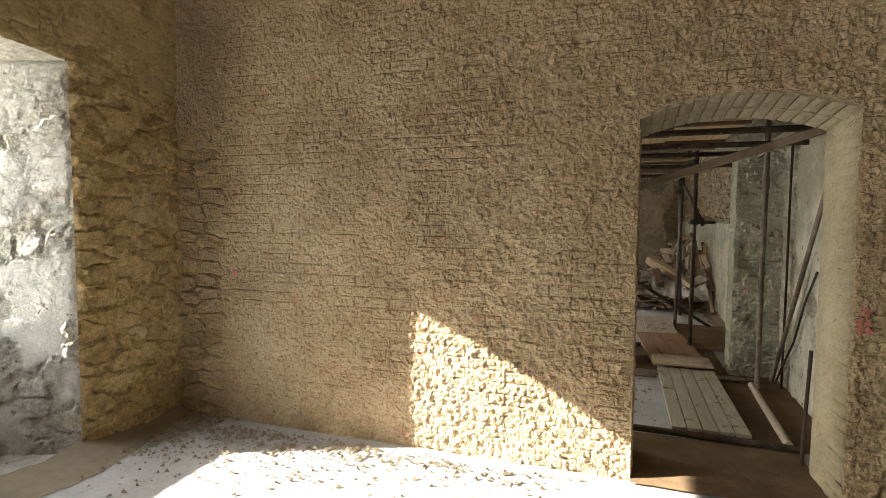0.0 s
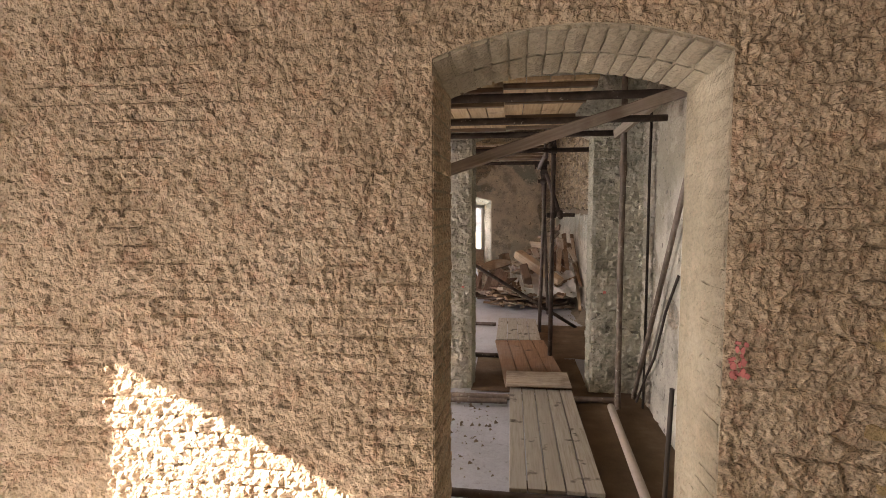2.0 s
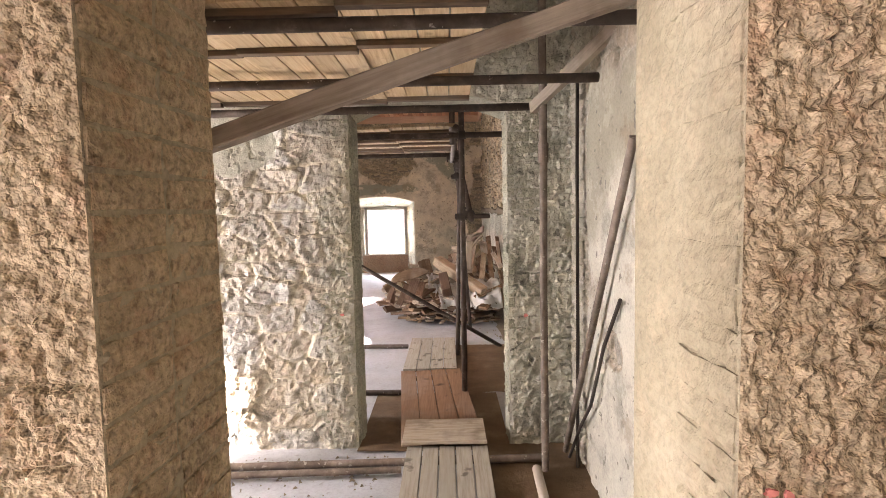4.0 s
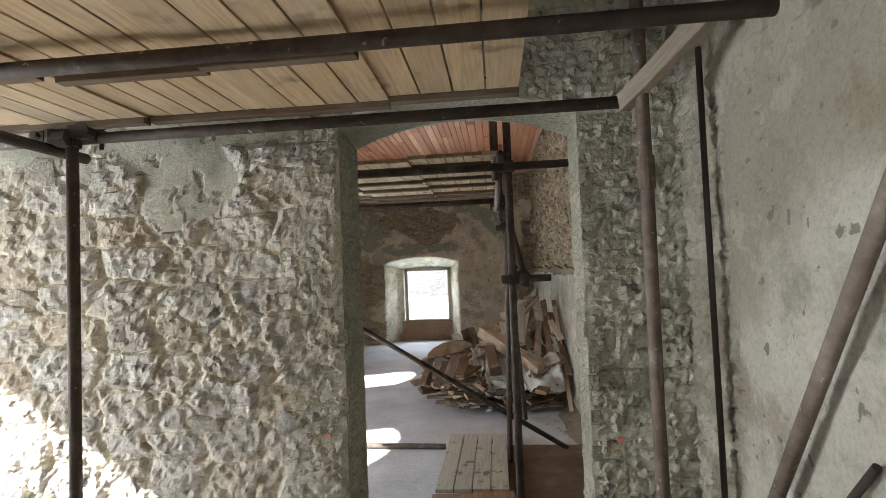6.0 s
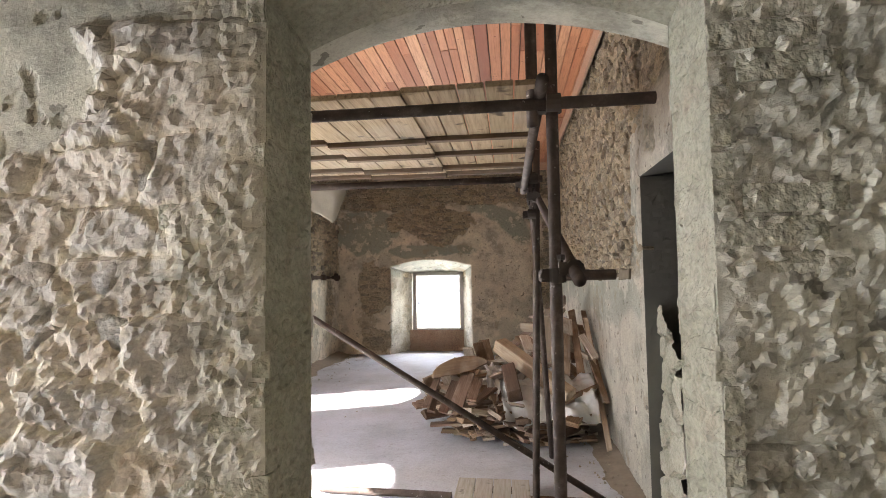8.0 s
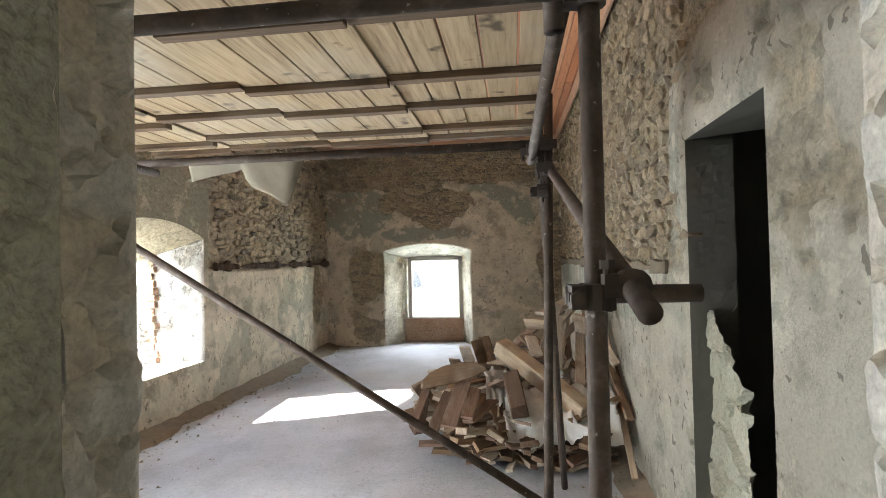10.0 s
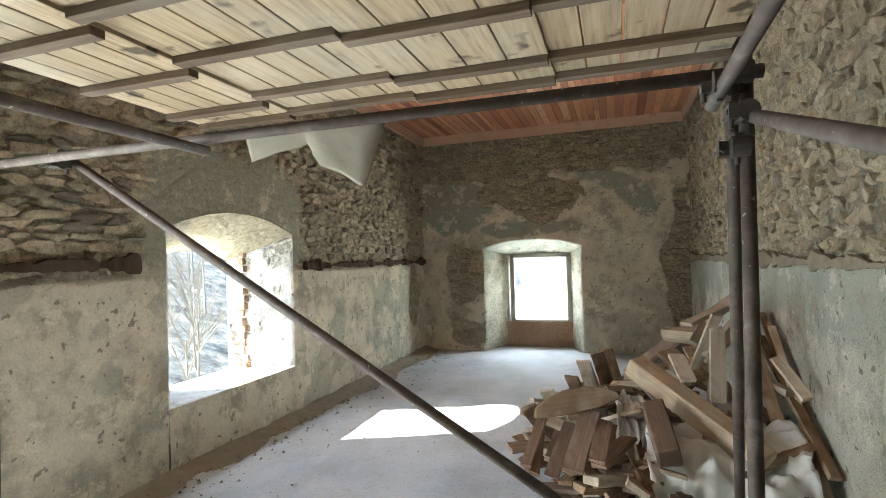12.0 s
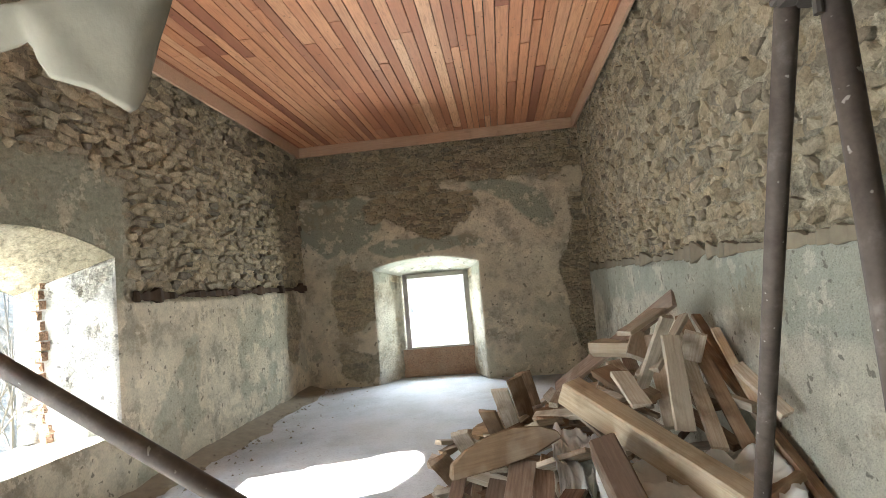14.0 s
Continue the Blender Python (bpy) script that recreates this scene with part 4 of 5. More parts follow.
# ---- wood pile ----


def timber(name, a, b, w, h, mat, label, category="timber", roll=0.0, group="wood pile", worn=0.012):
    """A sawn piece from a to b with worn, slightly uneven faces."""
    a, b = Vector(a), Vector(b)
    L = (b - a).length
    bm = bm_box(L, w, h)
    bmesh.ops.subdivide_edges(bm, edges=[e for e in bm.edges if abs((e.verts[0].co - e.verts[1].co).normalized().x) > 0.9], cuts=3, use_grid_fill=True)
    for v in bm.verts:
        v.co += Vector((random.uniform(-1, 1) * worn * (abs(v.co.x) > L * 0.45), random.uniform(-1, 1) * worn * 0.25, random.uniform(-1, 1) * min(worn, h * 0.2) * 0.3))
    bmesh.ops.bevel(bm, geom=[e for e in bm.edges if e.calc_face_angle(0) > 0.6], offset=min(w, h) * 0.08, segments=1, affect="EDGES")
    ob = part(name, bm, mat, None)
    ob.matrix_world = Matrix.Translation((a + b) / 2) @ (b - a).to_track_quat("X", "Z").to_matrix().to_4x4() @ pose(0, 0, 0, roll)
    return tagged(ob, label, category, group)


def wood(name, pale, tan, dark, grime):
    """Wood whose grain runs along the piece's own length."""
    n = Nodes(name).local()
    grain = n.noise(3.0, 6, 0.65, n.stretched(1.4, 24, 24))
    col = n.steps(grain, (0.3, dark), (0.5, tan), (0.7, pale))
    col = n.mix(n.maths("MULTIPLY", n.own(), 0.75), col, tuple(c * 0.42 for c in tan))
    col = n.mix(n.steps(n.noise(6, 4, 0.6), (0.5, 0.0), (0.7, grime)), col, (0.10, 0.065, 0.04))
    col = n.mix(n.steps(n.noise(2.3, 4), (0.5, 0.0), (0.8, 0.6)), col, (0.45, 0.41, 0.36))
    n.bump(grain, 0.4, 0.005)
    return n.done(col, 0.85, 0.0, 0.2)


M_OLD = wood("old_boards", (0.38, 0.27, 0.18), (0.28, 0.185, 0.115), (0.16, 0.10, 0.06), 0.7)
M_BEAM = wood("sawn_beam", (0.66, 0.55, 0.41), (0.57, 0.455, 0.325), (0.42, 0.32, 0.22), 0.35)
M_GREY_WOOD = wood("grey_boards", (0.56, 0.49, 0.40), (0.46, 0.39, 0.31), (0.30, 0.235, 0.17), 0.5)
M_RED_WOOD = wood("red_boards", (0.31, 0.22, 0.165), (0.22, 0.148, 0.11), (0.13, 0.085, 0.06), 0.6)

timber("gangway_board", (0.39, 6.22, 0.121), (0.97, 6.22, 0.121), 0.38, 0.022, M_GREY_WOOD, "short dusty board laid over the joint of the gangway", "walkway", 0, "gangway", 0.004)
M_PROP = wood("grey_prop", (0.36, 0.30, 0.24), (0.28, 0.225, 0.175), (0.18, 0.135, 0.10), 0.5)

random.seed(31)
timber("timber_beam", (0.55, 10.93, 0.89), (1.25, 10.23, 0.46), 0.15, 0.15, M_BEAM, "squared pale timber beam lying across the wood pile", "beam", 8)
timber("timber_board", (0.6, 12.3, 0.60), (1.33, 11.3, 1.36), 0.13, 0.035, M_RED_WOOD, "reddish board sticking up from the wood pile", "board", 60)
timber("timber_board", (1.18, 11.35, 1.12), (1.05, 10.62, 0.72), 0.10, 0.03, M_GREY_WOOD, "weathered grey board leaning on the pile", "board", 10)
timber("timber_board", (1.36, 11.4, 1.12), (1.24, 10.55, 0.62), 0.085, 0.03, M_GREY_WOOD, "weathered grey board leaning on the pile", "board", -12)
timber("timber_board", (1.42, 11.5, 1.22), (1.40, 10.5, 0.55), 0.08, 0.03, M_OLD, "old brown board leaning on the pile", "board", 15)
timber("timber_board", (1.02, 11.2, 1.0), (1.18, 11.6, 1.16), 0.12, 0.03, M_GREY_WOOD, "short grey board on the pile", "board", 25)
timber("timber_lath", (1.56, 11.3, 1.14), (1.55, 9.95, 0.06), 0.05, 0.035, M_BEAM, "long pale lath leaning along the plastered wall", "lath", 10)
timber("timber_lath", (1.50, 11.4, 1.05), (1.58, 10.2, 0.42), 0.07, 0.03, M_OLD, "long brown lath leaning along the plastered wall", "lath", -15)
timber("timber_lath", (1.59, 11.7, 1.2), (1.58, 10.5, 0.5), 0.06, 0.03, M_OLD, "long brown lath leaning along the plastered wall", "lath", 5)
timber("timber_block", (0.65, 10.5, 0.69), (0.71, 10.12, 0.49), 0.14, 0.15, M_RED_WOOD, "short squared brown timber block on the pile", "timber", 12)
timber("timber_board", (0.55, 10.95, 0.82), (0.78, 10.72, 0.62), 0.10, 0.025, M_GREY_WOOD, "short grey board on the pile", "board", 20)
timber("timber_board", (0.80, 11.2, 0.94), (0.98, 10.75, 0.84), 0.14, 0.04, M_OLD, "brown board lying over the beam", "board", 15)
timber("timber_board", (0.30, 10.95, 0.42), (0.62, 10.62, 0.62), 0.12, 0.03, M_GREY_WOOD, "short grey board on the pile", "board", -25)
timber("timber_board", (0.45, 11.1, 0.4), (0.5, 10.3, 0.35), 0.13, 0.03, M_GREY_WOOD, "dusty board on the pile", "board", 35)
for k, (x, y, h) in enumerate(((-0.28, 11.1, 0.62), (-0.16, 11.35, 0.70), (0.02, 11.7, 0.75), (0.12, 11.9, 0.85), (0.24, 12.1, 0.9), (-0.22, 10.9, 0.5), (0.32, 12.3, 0.9))):
    timber("timber_board", (x + 0.16, y + 0.35, 0.06), (x, y - 0.1, h - 0.12), 0.13, 0.028, M_GREY_WOOD if k % 2 else M_OLD, "weathered board standing at the pile's edge", "board", random.uniform(-20, 40))

# dark planks sliding off the front of the pile
timber("timber_board", (0.24, 10.42, 0.66), (0.14, 10.05, 0.38), 0.13, 0.03, M_RED_WOOD, "dark brown plank sliding off the front of the pile", "board", -10)
timber("timber_board", (0.34, 10.42, 0.6), (0.29, 10.05, 0.46), 0.1, 0.03, M_RED_WOOD, "dark brown plank sliding off the front of the pile", "board", -10)
timber("timber_board", (0.11, 10.42, 0.57), (0.01, 10.05, 0.34), 0.09, 0.03, M_RED_WOOD, "dark brown plank sliding off the front of the pile", "board", -15)
timber("timber_board", (0.49, 10.42, 0.5), (0.3, 10.05, 0.43), 0.11, 0.03, M_RED_WOOD, "dark brown plank sliding off the front of the pile", "board", 5)
timber("timber_board", (-0.08, 10.42, 0.61), (-0.15, 10.05, 0.39), 0.07, 0.03, M_RED_WOOD, "dark brown plank sliding off the front of the pile", "board", -10)
timber("timber_board", (-0.11, 10.42, 0.48), (-0.1, 10.05, 0.35), 0.08, 0.03, M_RED_WOOD, "dark brown plank sliding off the front of the pile", "board", -15)
timber("timber_board", (0.92, 10.9, 0.78), (1.08, 10.65, 1.3), 0.07, 0.03, M_GREY_WOOD, "weathered pale board on top of the pile", "board", -20)
timber("timber_board", (1.07, 10.6, 1.21), (1.02, 10.35, 0.78), 0.09, 0.03, M_GREY_WOOD, "weathered pale board on top of the pile", "board", -16)
timber("timber_board", (0.83, 10.8, 0.99), (0.88, 10.55, 0.86), 0.1, 0.03, M_GREY_WOOD, "weathered pale board on top of the pile", "board", 5)
timber("timber_board", (1.28, 11.0, 1.26), (1.01, 10.75, 1.0), 0.06, 0.03, M_GREY_WOOD, "weathered pale board on top of the pile", "board", 10)
timber("timber_board", (1.43, 10.7, 1.01), (1.53, 10.45, 0.81), 0.07, 0.03, M_GREY_WOOD, "weathered pale board on top of the pile", "board", 15)
timber("timber_board", (1.24, 11.3, 1.29), (0.93, 11.05, 1.18), 0.1, 0.03, M_GREY_WOOD, "weathered pale board on top of the pile", "board", 0)

# bark slab: an off-cut with an arched back, lying on edge
bm = bmesh.new()
outline = [(0.0, 0.0), (0.02, 0.07), (0.10, 0.12), (0.22, 0.155), (0.36, 0.165), (0.50, 0.14), (0.58, 0.10), (0.60, 0.06), (0.45, 0.02), (0.25, 0.0)]
front, back = ([bm.verts.new((x, y, z * (1 - 0.15 * (y > 0)))) for x, z in outline] for y in (-0.03, 0.05))
bm.faces.new(front[::-1])
bm.faces.new(back)
for i in range(len(outline)):
    k = (i + 1) % len(outline)
    bm.faces.new((front[i], front[k], back[k], back[i]))
bmesh.ops.recalc_face_normals(bm, faces=bm.faces[:])
bmesh.ops.bevel(bm, geom=bm.edges[:], offset=0.008, segments=1, affect="EDGES")
ob = part("bark_slab", bm, M_OLD, None)
ob.matrix_world = pose(-0.12, 10.3, 0.62, -12, -7.0, 15.0) @ Matrix.Diagonal((0.99, 1.6, 1.05, 1))
tagged(ob, "brown arched bark slab lying on the pile", "off-cut", "wood pile")

# half-round log
bm = bmesh.new()
a = [[bm.verts.new((x, 0.12 * math.cos(t), 0.12 * math.sin(t))) for t in np.linspace(math.pi, 2 * math.pi, 10)] for x in (0, 0.2, 0.42)]
for p, q in zip(a, a[1:]):
    for i in range(9):
        bm.faces.new((p[i], p[i + 1], q[i + 1], q[i]))
    bm.faces.new((p[9], p[0], q[0], q[9]))
bm.faces.new(a[0])
bm.faces.new(a[2][::-1])
bmesh.ops.recalc_face_normals(bm, faces=bm.faces[:])
ob = part("half_log", bm, M_BEAM, None)
ob.matrix_world = pose(0.86, 11.75, 1.06, 0, 0, -32)
tagged(ob, "half-round split log on top of the pile", "log", "wood pile")

# bulk of the pile: layered broken boards, low at the front and high against the wall


def pile_height(x, y):
    side = max(0.0, min(1.0, (x + 0.35) / 1.7))
    depth = max(0.0, 1 - abs(y - 11.6) / 1.75)
    return 0.12 + 0.95 * side ** 0.8 * depth ** 0.7


kinds = (M_OLD, M_GREY_WOOD, M_OLD, M_RED_WOOD, M_GREY_WOOD)
for i in range(150):
    x, y = random.uniform(-0.25, 1.45), random.uniform(10.15, 12.9)
    if x < 0.25 and y < 10.75:
        x += 0.5
    top = pile_height(x, y)
    z = top * random.random() ** 0.55
    L = random.uniform(0.3, 0.8)
    yaw = random.gauss(80, 35) if random.random() < 0.6 else random.uniform(0, 180)
    rise = random.gauss(0, 0.10 + 0.25 * z) * L
    d = Vector((math.cos(radians(yaw)) * L / 2, math.sin(radians(yaw)) * L / 2, rise / 2))
    if z - abs(rise) / 2 < 0.02:
        z = 0.03 + abs(rise) / 2
    c = Vector((x, y, z))
    c.x = min(c.x, 1.52 - abs(d.x))
    timber("scrap_board", c - d, c + d, random.uniform(0.06, 0.15), random.uniform(0.02, 0.05), kinds[i % 5], "broken old board in the wood pile", "board", random.gauss(0, 25))
for i in range(100):
    x = random.uniform(0.1, 1.45)
    y = 10.30 + random.uniform(-0.14, 0.14)
    z = 0.02 + 0.045 * (i % 8) + 0.01 * random.random()
    L = random.uniform(0.25, 0.6)
    yaw = radians(random.gauss(95, 30) if i % 3 else random.gauss(5, 10))
    d = Vector((math.cos(yaw) * L / 2, math.sin(yaw) * L / 2, random.uniform(-0.02, 0.02)))
    c = Vector((min(x, 1.5 - abs(d.x)), y + 0.1, z + 0.015))
    timber("scrap_board", c - d, c + d, random.uniform(0.06, 0.13), random.uniform(0.02, 0.04), kinds[(i * 2) % 5], "broken old board in the wood pile", "board", random.gauss(0, 10))


def sheeting(x0, x1, y0, y1, z, rise, seed, label):
    """A crumpled sheet that sags over the boards."""
    nx, ny = 46, 30
    u, v = np.meshgrid(np.linspace(0, 1, nx), np.linspace(0, 1, ny))
    x = x0 + u * (x1 - x0) + 0.10 * (fbm(u * 3, v * 3, seed) - 0.5)
    y = y0 + v * (y1 - y0) + 0.22 * (fbm(u * 4, v * 2, seed + 1) - 0.5)
    ridge = np.abs(fbm(u * 5 + v * 2, v * 4, seed + 2, 4) - 0.5)
    zz = z + rise * v + 0.14 * (fbm(u * 4, v * 3, seed + 3) - 0.5) - 0.30 * ridge - 0.10 * smooth(0.25, 0.0, v)
    idx = np.arange(nx * ny).reshape(ny, nx)
    q = np.stack([idx[:-1, :-1], idx[:-1, 1:], idx[1:, 1:], idx[1:, :-1]], -1).reshape(-1, 4)
    ob = mesh_object("plastic_sheet", np.stack([x, y, zz], -1).reshape(-1, 3).tolist(), q.tolist(), M_SHEETING, shade=True)
    m = ob.modifiers.new("thickness", "SOLIDIFY")
    m.thickness = 0.004
    return tagged(ob, label, "plastic sheet", "wood pile")


sheeting(0.60, 1.5, 10.10, 10.56, 0.42, 0.20, 401, "crumpled dusty pale sheet tucked over the boards")
sheeting(0.40, 0.72, 10.55, 10.95, 0.52, 0.16, 421, "crumpled dusty pale sheet between the boards")

# ---- cloth hanging from the far scaffold deck ----
prof = ((-1.30, 2.25), (-1.0, 2.31), (-0.965, 2.32), (-0.95, 2.27), (-0.90, 2.20), (-0.78, 2.15), (-0.69, 2.085), (-0.665, 2.10), (-0.61, 2.24), (-0.56, 2.37))
xs = np.linspace(-1.30, -0.56, 40)
low = np.interp(xs, [p[0] for p in prof], [p[1] for p in prof])
s = np.linspace(0, 1, 14)[:, None]
zz = 2.395 + (low - 2.395)[None, :] * s
yy = 8.87 + 0.05 * s + 0.010 * np.sin(xs * 17)[None, :] * s + 0.02 * (fbm(np.repeat(xs[None], 14, 0) * 8, zz * 8, 5) - 0.5)
idx = np.arange(14 * 40).reshape(14, 40)
q = np.stack([idx[:-1, :-1], idx[:-1, 1:], idx[1:, 1:], idx[1:, :-1]], -1).reshape(-1, 4)
cloth = mesh_object("hanging_cloth", np.stack([np.repeat(xs[None], 14, 0), yy, zz], -1).reshape(-1, 3).tolist(), q.tolist(), plain("dirty_fleece", (0.20, 0.18, 0.14), 0.9, 0.0, 7, 0.25), shade=True)
m = cloth.modifiers.new("thickness", "SOLIDIFY")
m.thickness = 0.004
tagged(cloth, "dirty white fleece sheet hanging from the scaffold boards", "cloth")

# ---- middle room: props, pipes, rods ----
timber("timber_prop", (0.07, 4.02, 1.90), (1.27, 4.02, 2.285), 0.05, 0.055, M_PROP, "long grey timber nailed across the doorway under the deck", "timber", 0, "props")
timber("timber_prop", (1.28, 5.92, 2.32), (1.62, 5.3, 2.62), 0.05, 0.07, M_GREY_WOOD, "short grey timber strut against the plaster", "timber", 0, "props")


def pipe(name, pts, r, mat, label, category):
    curve = bpy.data.curves.new(name, "CURVE")
    curve.dimensions, curve.bevel_depth, curve.bevel_resolution, curve.use_fill_caps = "3D", r, 3, True
    sp = curve.splines.new("POLY")
    sp.points.add(len(pts) - 1)
    for p, c in zip(sp.points, pts):
        p.co = (*c, 1)
    tmp = bpy.data.objects.new(name, curve)
    me = bpy.data.meshes.new_from_object(tmp)
    bpy.data.objects.remove(tmp)
    me.materials.clear()
    me.materials.append(mat)
    me.polygons.foreach_set("use_smooth", np.ones(len(me.polygons), dtype=bool))
    return tagged(new(name, me), label, category)


def flecked():
    n = Nodes("flecked_pipe")
    col = n.steps(n.noise(7, 5, 0.7), (0.35, (0.11, 0.085, 0.068)), (0.55, (0.19, 0.15, 0.125)), (0.7, (0.28, 0.24, 0.20)))
    col = n.mix(n.steps(n.noise(24, 4, 0.65), (0.62, 0.0), (0.67, 0.8)), col, (0.42, 0.39, 0.34))
    n.bump(n.noise(50, 4), 0.4, 0.004)
    return n.done(col, 0.7, 0.0, 0.3)


M_FLECK = flecked()
riser = pipe("riser_pipe", [(1.335, 5.85, 0.0), (1.33, 5.85, 1.2), (1.335, 5.85, 2.0), (1.33, 5.855, 3.2)], 0.0242, M_FLECK, "rusty steel post with plaster splashes standing beside the doorway", "pipe")
part("pipe_joint", tube_bm((1.334, 5.85, 1.98), (1.334, 5.85, 2.10), 0.031), M_FLECK, riser)
pipe("leaning_tube", [(1.515, 6.08, 0.03), (1.53, 5.45, 1.05), (1.54, 4.86, 2.0)], 0.02, M_FLECK, "rusty steel tube leaning against the plaster wall", "tube")
pipe("leaning_rod", [(1.52, 5.98, 0.03), (1.55, 5.80, 0.32), (1.545, 5.55, 0.55), (1.56, 5.35, 0.95), (1.565, 5.1, 1.25)], 0.010, M_CLAMP, "thin bent dark rod leaning against the plaster wall", "rod")
pipe("wall_conduit", [(1.545, 5.86, 0.02), (1.55, 5.87, 1.0), (1.545, 5.86, 1.9), (1.55, 5.87, 2.5)], 0.011, M_CLAMP, "thin dark conduit running up the wall corner", "conduit")
pipe("door_rod", [(1.20, 4.03, 0.03), (1.21, 4.03, 0.4), (1.225, 4.03, 0.82)], 0.012, M_CLAMP, "thin dark rod standing at the doorway", "rod")
pipe("floor_tube", [(-0.9, 5.88, 0.045), (1.36, 5.95, 0.045)], 0.026, M_FLECK, "steel tube lying across the floor", "tube")
pipe("floor_tube", [(-0.9, 5.78, 0.04), (0.40, 5.83, 0.04)], 0.022, M_FLECK, "steel tube lying across the floor", "tube")
pipe("floor_tube", [(1.27, 5.80, 0.045), (1.2, 4.3, 0.05)], 0.03, M_PIPE, "dusty pipe lying beside the gangway", "tube")
pipe("floor_tube", [(-0.6, 4.36, 0.03), (1.3, 4.3, 0.035)], 0.026, M_TUBE, "dark steel tube lying across the floor", "tube")
pipe("floor_tube", [(-0.8, 8.95, 0.03), (0.22, 8.9, 0.03)], 0.026, M_TUBE, "dark steel tube lying across the floor", "tube")
pipe("floor_tube", [(-0.9, 7.3, 0.03), (0.3, 7.28, 0.03)], 0.026, M_TUBE, "dark steel tube lying across the floor", "tube")
staple = empty("rebar_staple", (0, 0, 0), "dark rebar staples stuck in the wall above the doorway", "rebar")
for x in (0.52, 0.60, 0.68, 0.77):
    part("rod", tube_bm((x, 6.21, 2.54), (x + 0.01, 6.21, 2.63), 0.006, 6), M_CLAMP, staple)
part("rod", tube_bm((0.5, 6.205, 2.56), (0.79, 6.205, 2.57), 0.006, 6), M_CLAMP, staple)

# ---- window frame at the far end ----
frame_1 = empty("window_1", (-0.95, 16.86, 0.5), "grey wooden window frame in the end wall niche", "window", kind="structure")
for sx, sz, x, z in ((0.09, 1.34, -0.53, 0.61), (0.09, 1.34, 0.55, 0.61), (1.17, 0.08, 0.01, 1.25), (1.17, 0.07, 0.01, -0.02)):
    part("window_frame", bm_box(sx, 0.08, sz, 0.008, (x, 0, z)), M_FRAME, frame_1)

# ---- rotten timber ledges and a painted shadow line in the far room ----


def ledge(x, y0, y1, z, out, seed, mat, label):
    n = int((y1 - y0) / 0.03)
    rng = np.linspace(y0, y1, n)
    verts, faces = [], []
    for i, y in enumerate(rng):
        j = fbm(np.array([y * 4.0]), np.array([z]), seed)[0]
        k = fbm(np.array([y * 9.0]), np.array([z + 3]), seed)[0]
        h, d = 0.012 + 0.17 * max(0.0, 2 * j * k - 0.22), out * (0.05 + 1.7 * k * k * 1.6)
        s = 0.03 * (j - 0.5)
        verts += [(x, y, z - h / 2 + s), (x + d, y, z - h / 2 + s), (x + d * 0.8, y, z + h / 2 + 0.02 * k + s), (x, y, z + h / 2 + 0.03 * k + s)]
        if i:
            b = 4 * (i - 1)
            faces += [(b + a, b + (a + 1) % 4, b + 4 + (a + 1) % 4, b + 4 + a) for a in range(4)]
    faces += [(3, 2, 1, 0), tuple(4 * (n - 1) + a for a in range(4))]
    return tagged(mesh_object("wall_strip", verts, faces, mat), label, "ledge", kind="structure")


M_ROT = plain("rotten_wood", (0.055, 0.035, 0.022), 0.95, 0.0, 9, 0.4)
ledge(-3.1, 12.1, 16.25, 1.69, 0.045, 501, M_ROT, "rotten brown timber plate set in the wall")
ledge(-3.1, 8.6, 9.85, 1.75, 0.05, 502, M_ROT, "rotten brown timber plate set in the wall")
# dark mortar strip stands in for the shadow under the rubble overhang
ledge(1.65, 9.3, 16.25, 1.64, -0.035, 503, plain("shadow_line_mortar", (0.17, 0.145, 0.105), 0.95, 0.0, 12, 0.4), "broken mortar ledge coloured dark as the shadow line above the grey plaster")

# ---- spray marks ----


def mark(name, at, u, v, w, h, label):
    """A thin ragged dab of paint on a wall."""
    rng = random.Random(name + str(at))
    pts = [Vector(at) + Vector(u) * (math.cos(a) * w / 2 * rng.uniform(0.6, 1.1)) + Vector(v) * (math.sin(a) * h / 2 * rng.uniform(0.6, 1.1)) for a in np.linspace(0, 2 * math.pi, 15)[:-1]]
    n = Vector(u).cross(Vector(v)) * 0.006
    k = len(pts)
    faces = [tuple(range(k))[::-1], tuple(range(k, 2 * k))] + [(i, (i + 1) % k, k + (i + 1) % k, k + i) for i in range(k)]
    return tagged(mesh_object(name, [tuple(p) for p in pts] + [tuple(p + n) for p in pts], faces, M_PINK), label, "paint mark", kind="structure")


rng = random.Random(9)
for k in range(22):
    mark("paint_mark", (1.31 + rng.uniform(-0.035, 0.035), 3.487 - 0.0007 * k, 1.13 + rng.uniform(-0.07, 0.07)), X, Z, rng.uniform(0.012, 0.03), rng.uniform(0.012, 0.035), "pink spray mark on the rough mortar")
for k in range(4):
    mark("paint_mark", (-2.98 + rng.uniform(-0.03, 0.03), 3.486 - 0.0007 * k, 1.24 + rng.uniform(-0.02, 0.02)), X, Z, 0.035, 0.03, "pink spray mark on the rough mortar")
mark("paint_mark", (-0.02, 6.215, 0.98), X, Z, 0.03, 0.025, "small red spray dot on the wall")
mark("paint_mark", (1.27, 6.215, 0.95), X, Z, 0.035, 0.03, "small red spray dot on the wall")

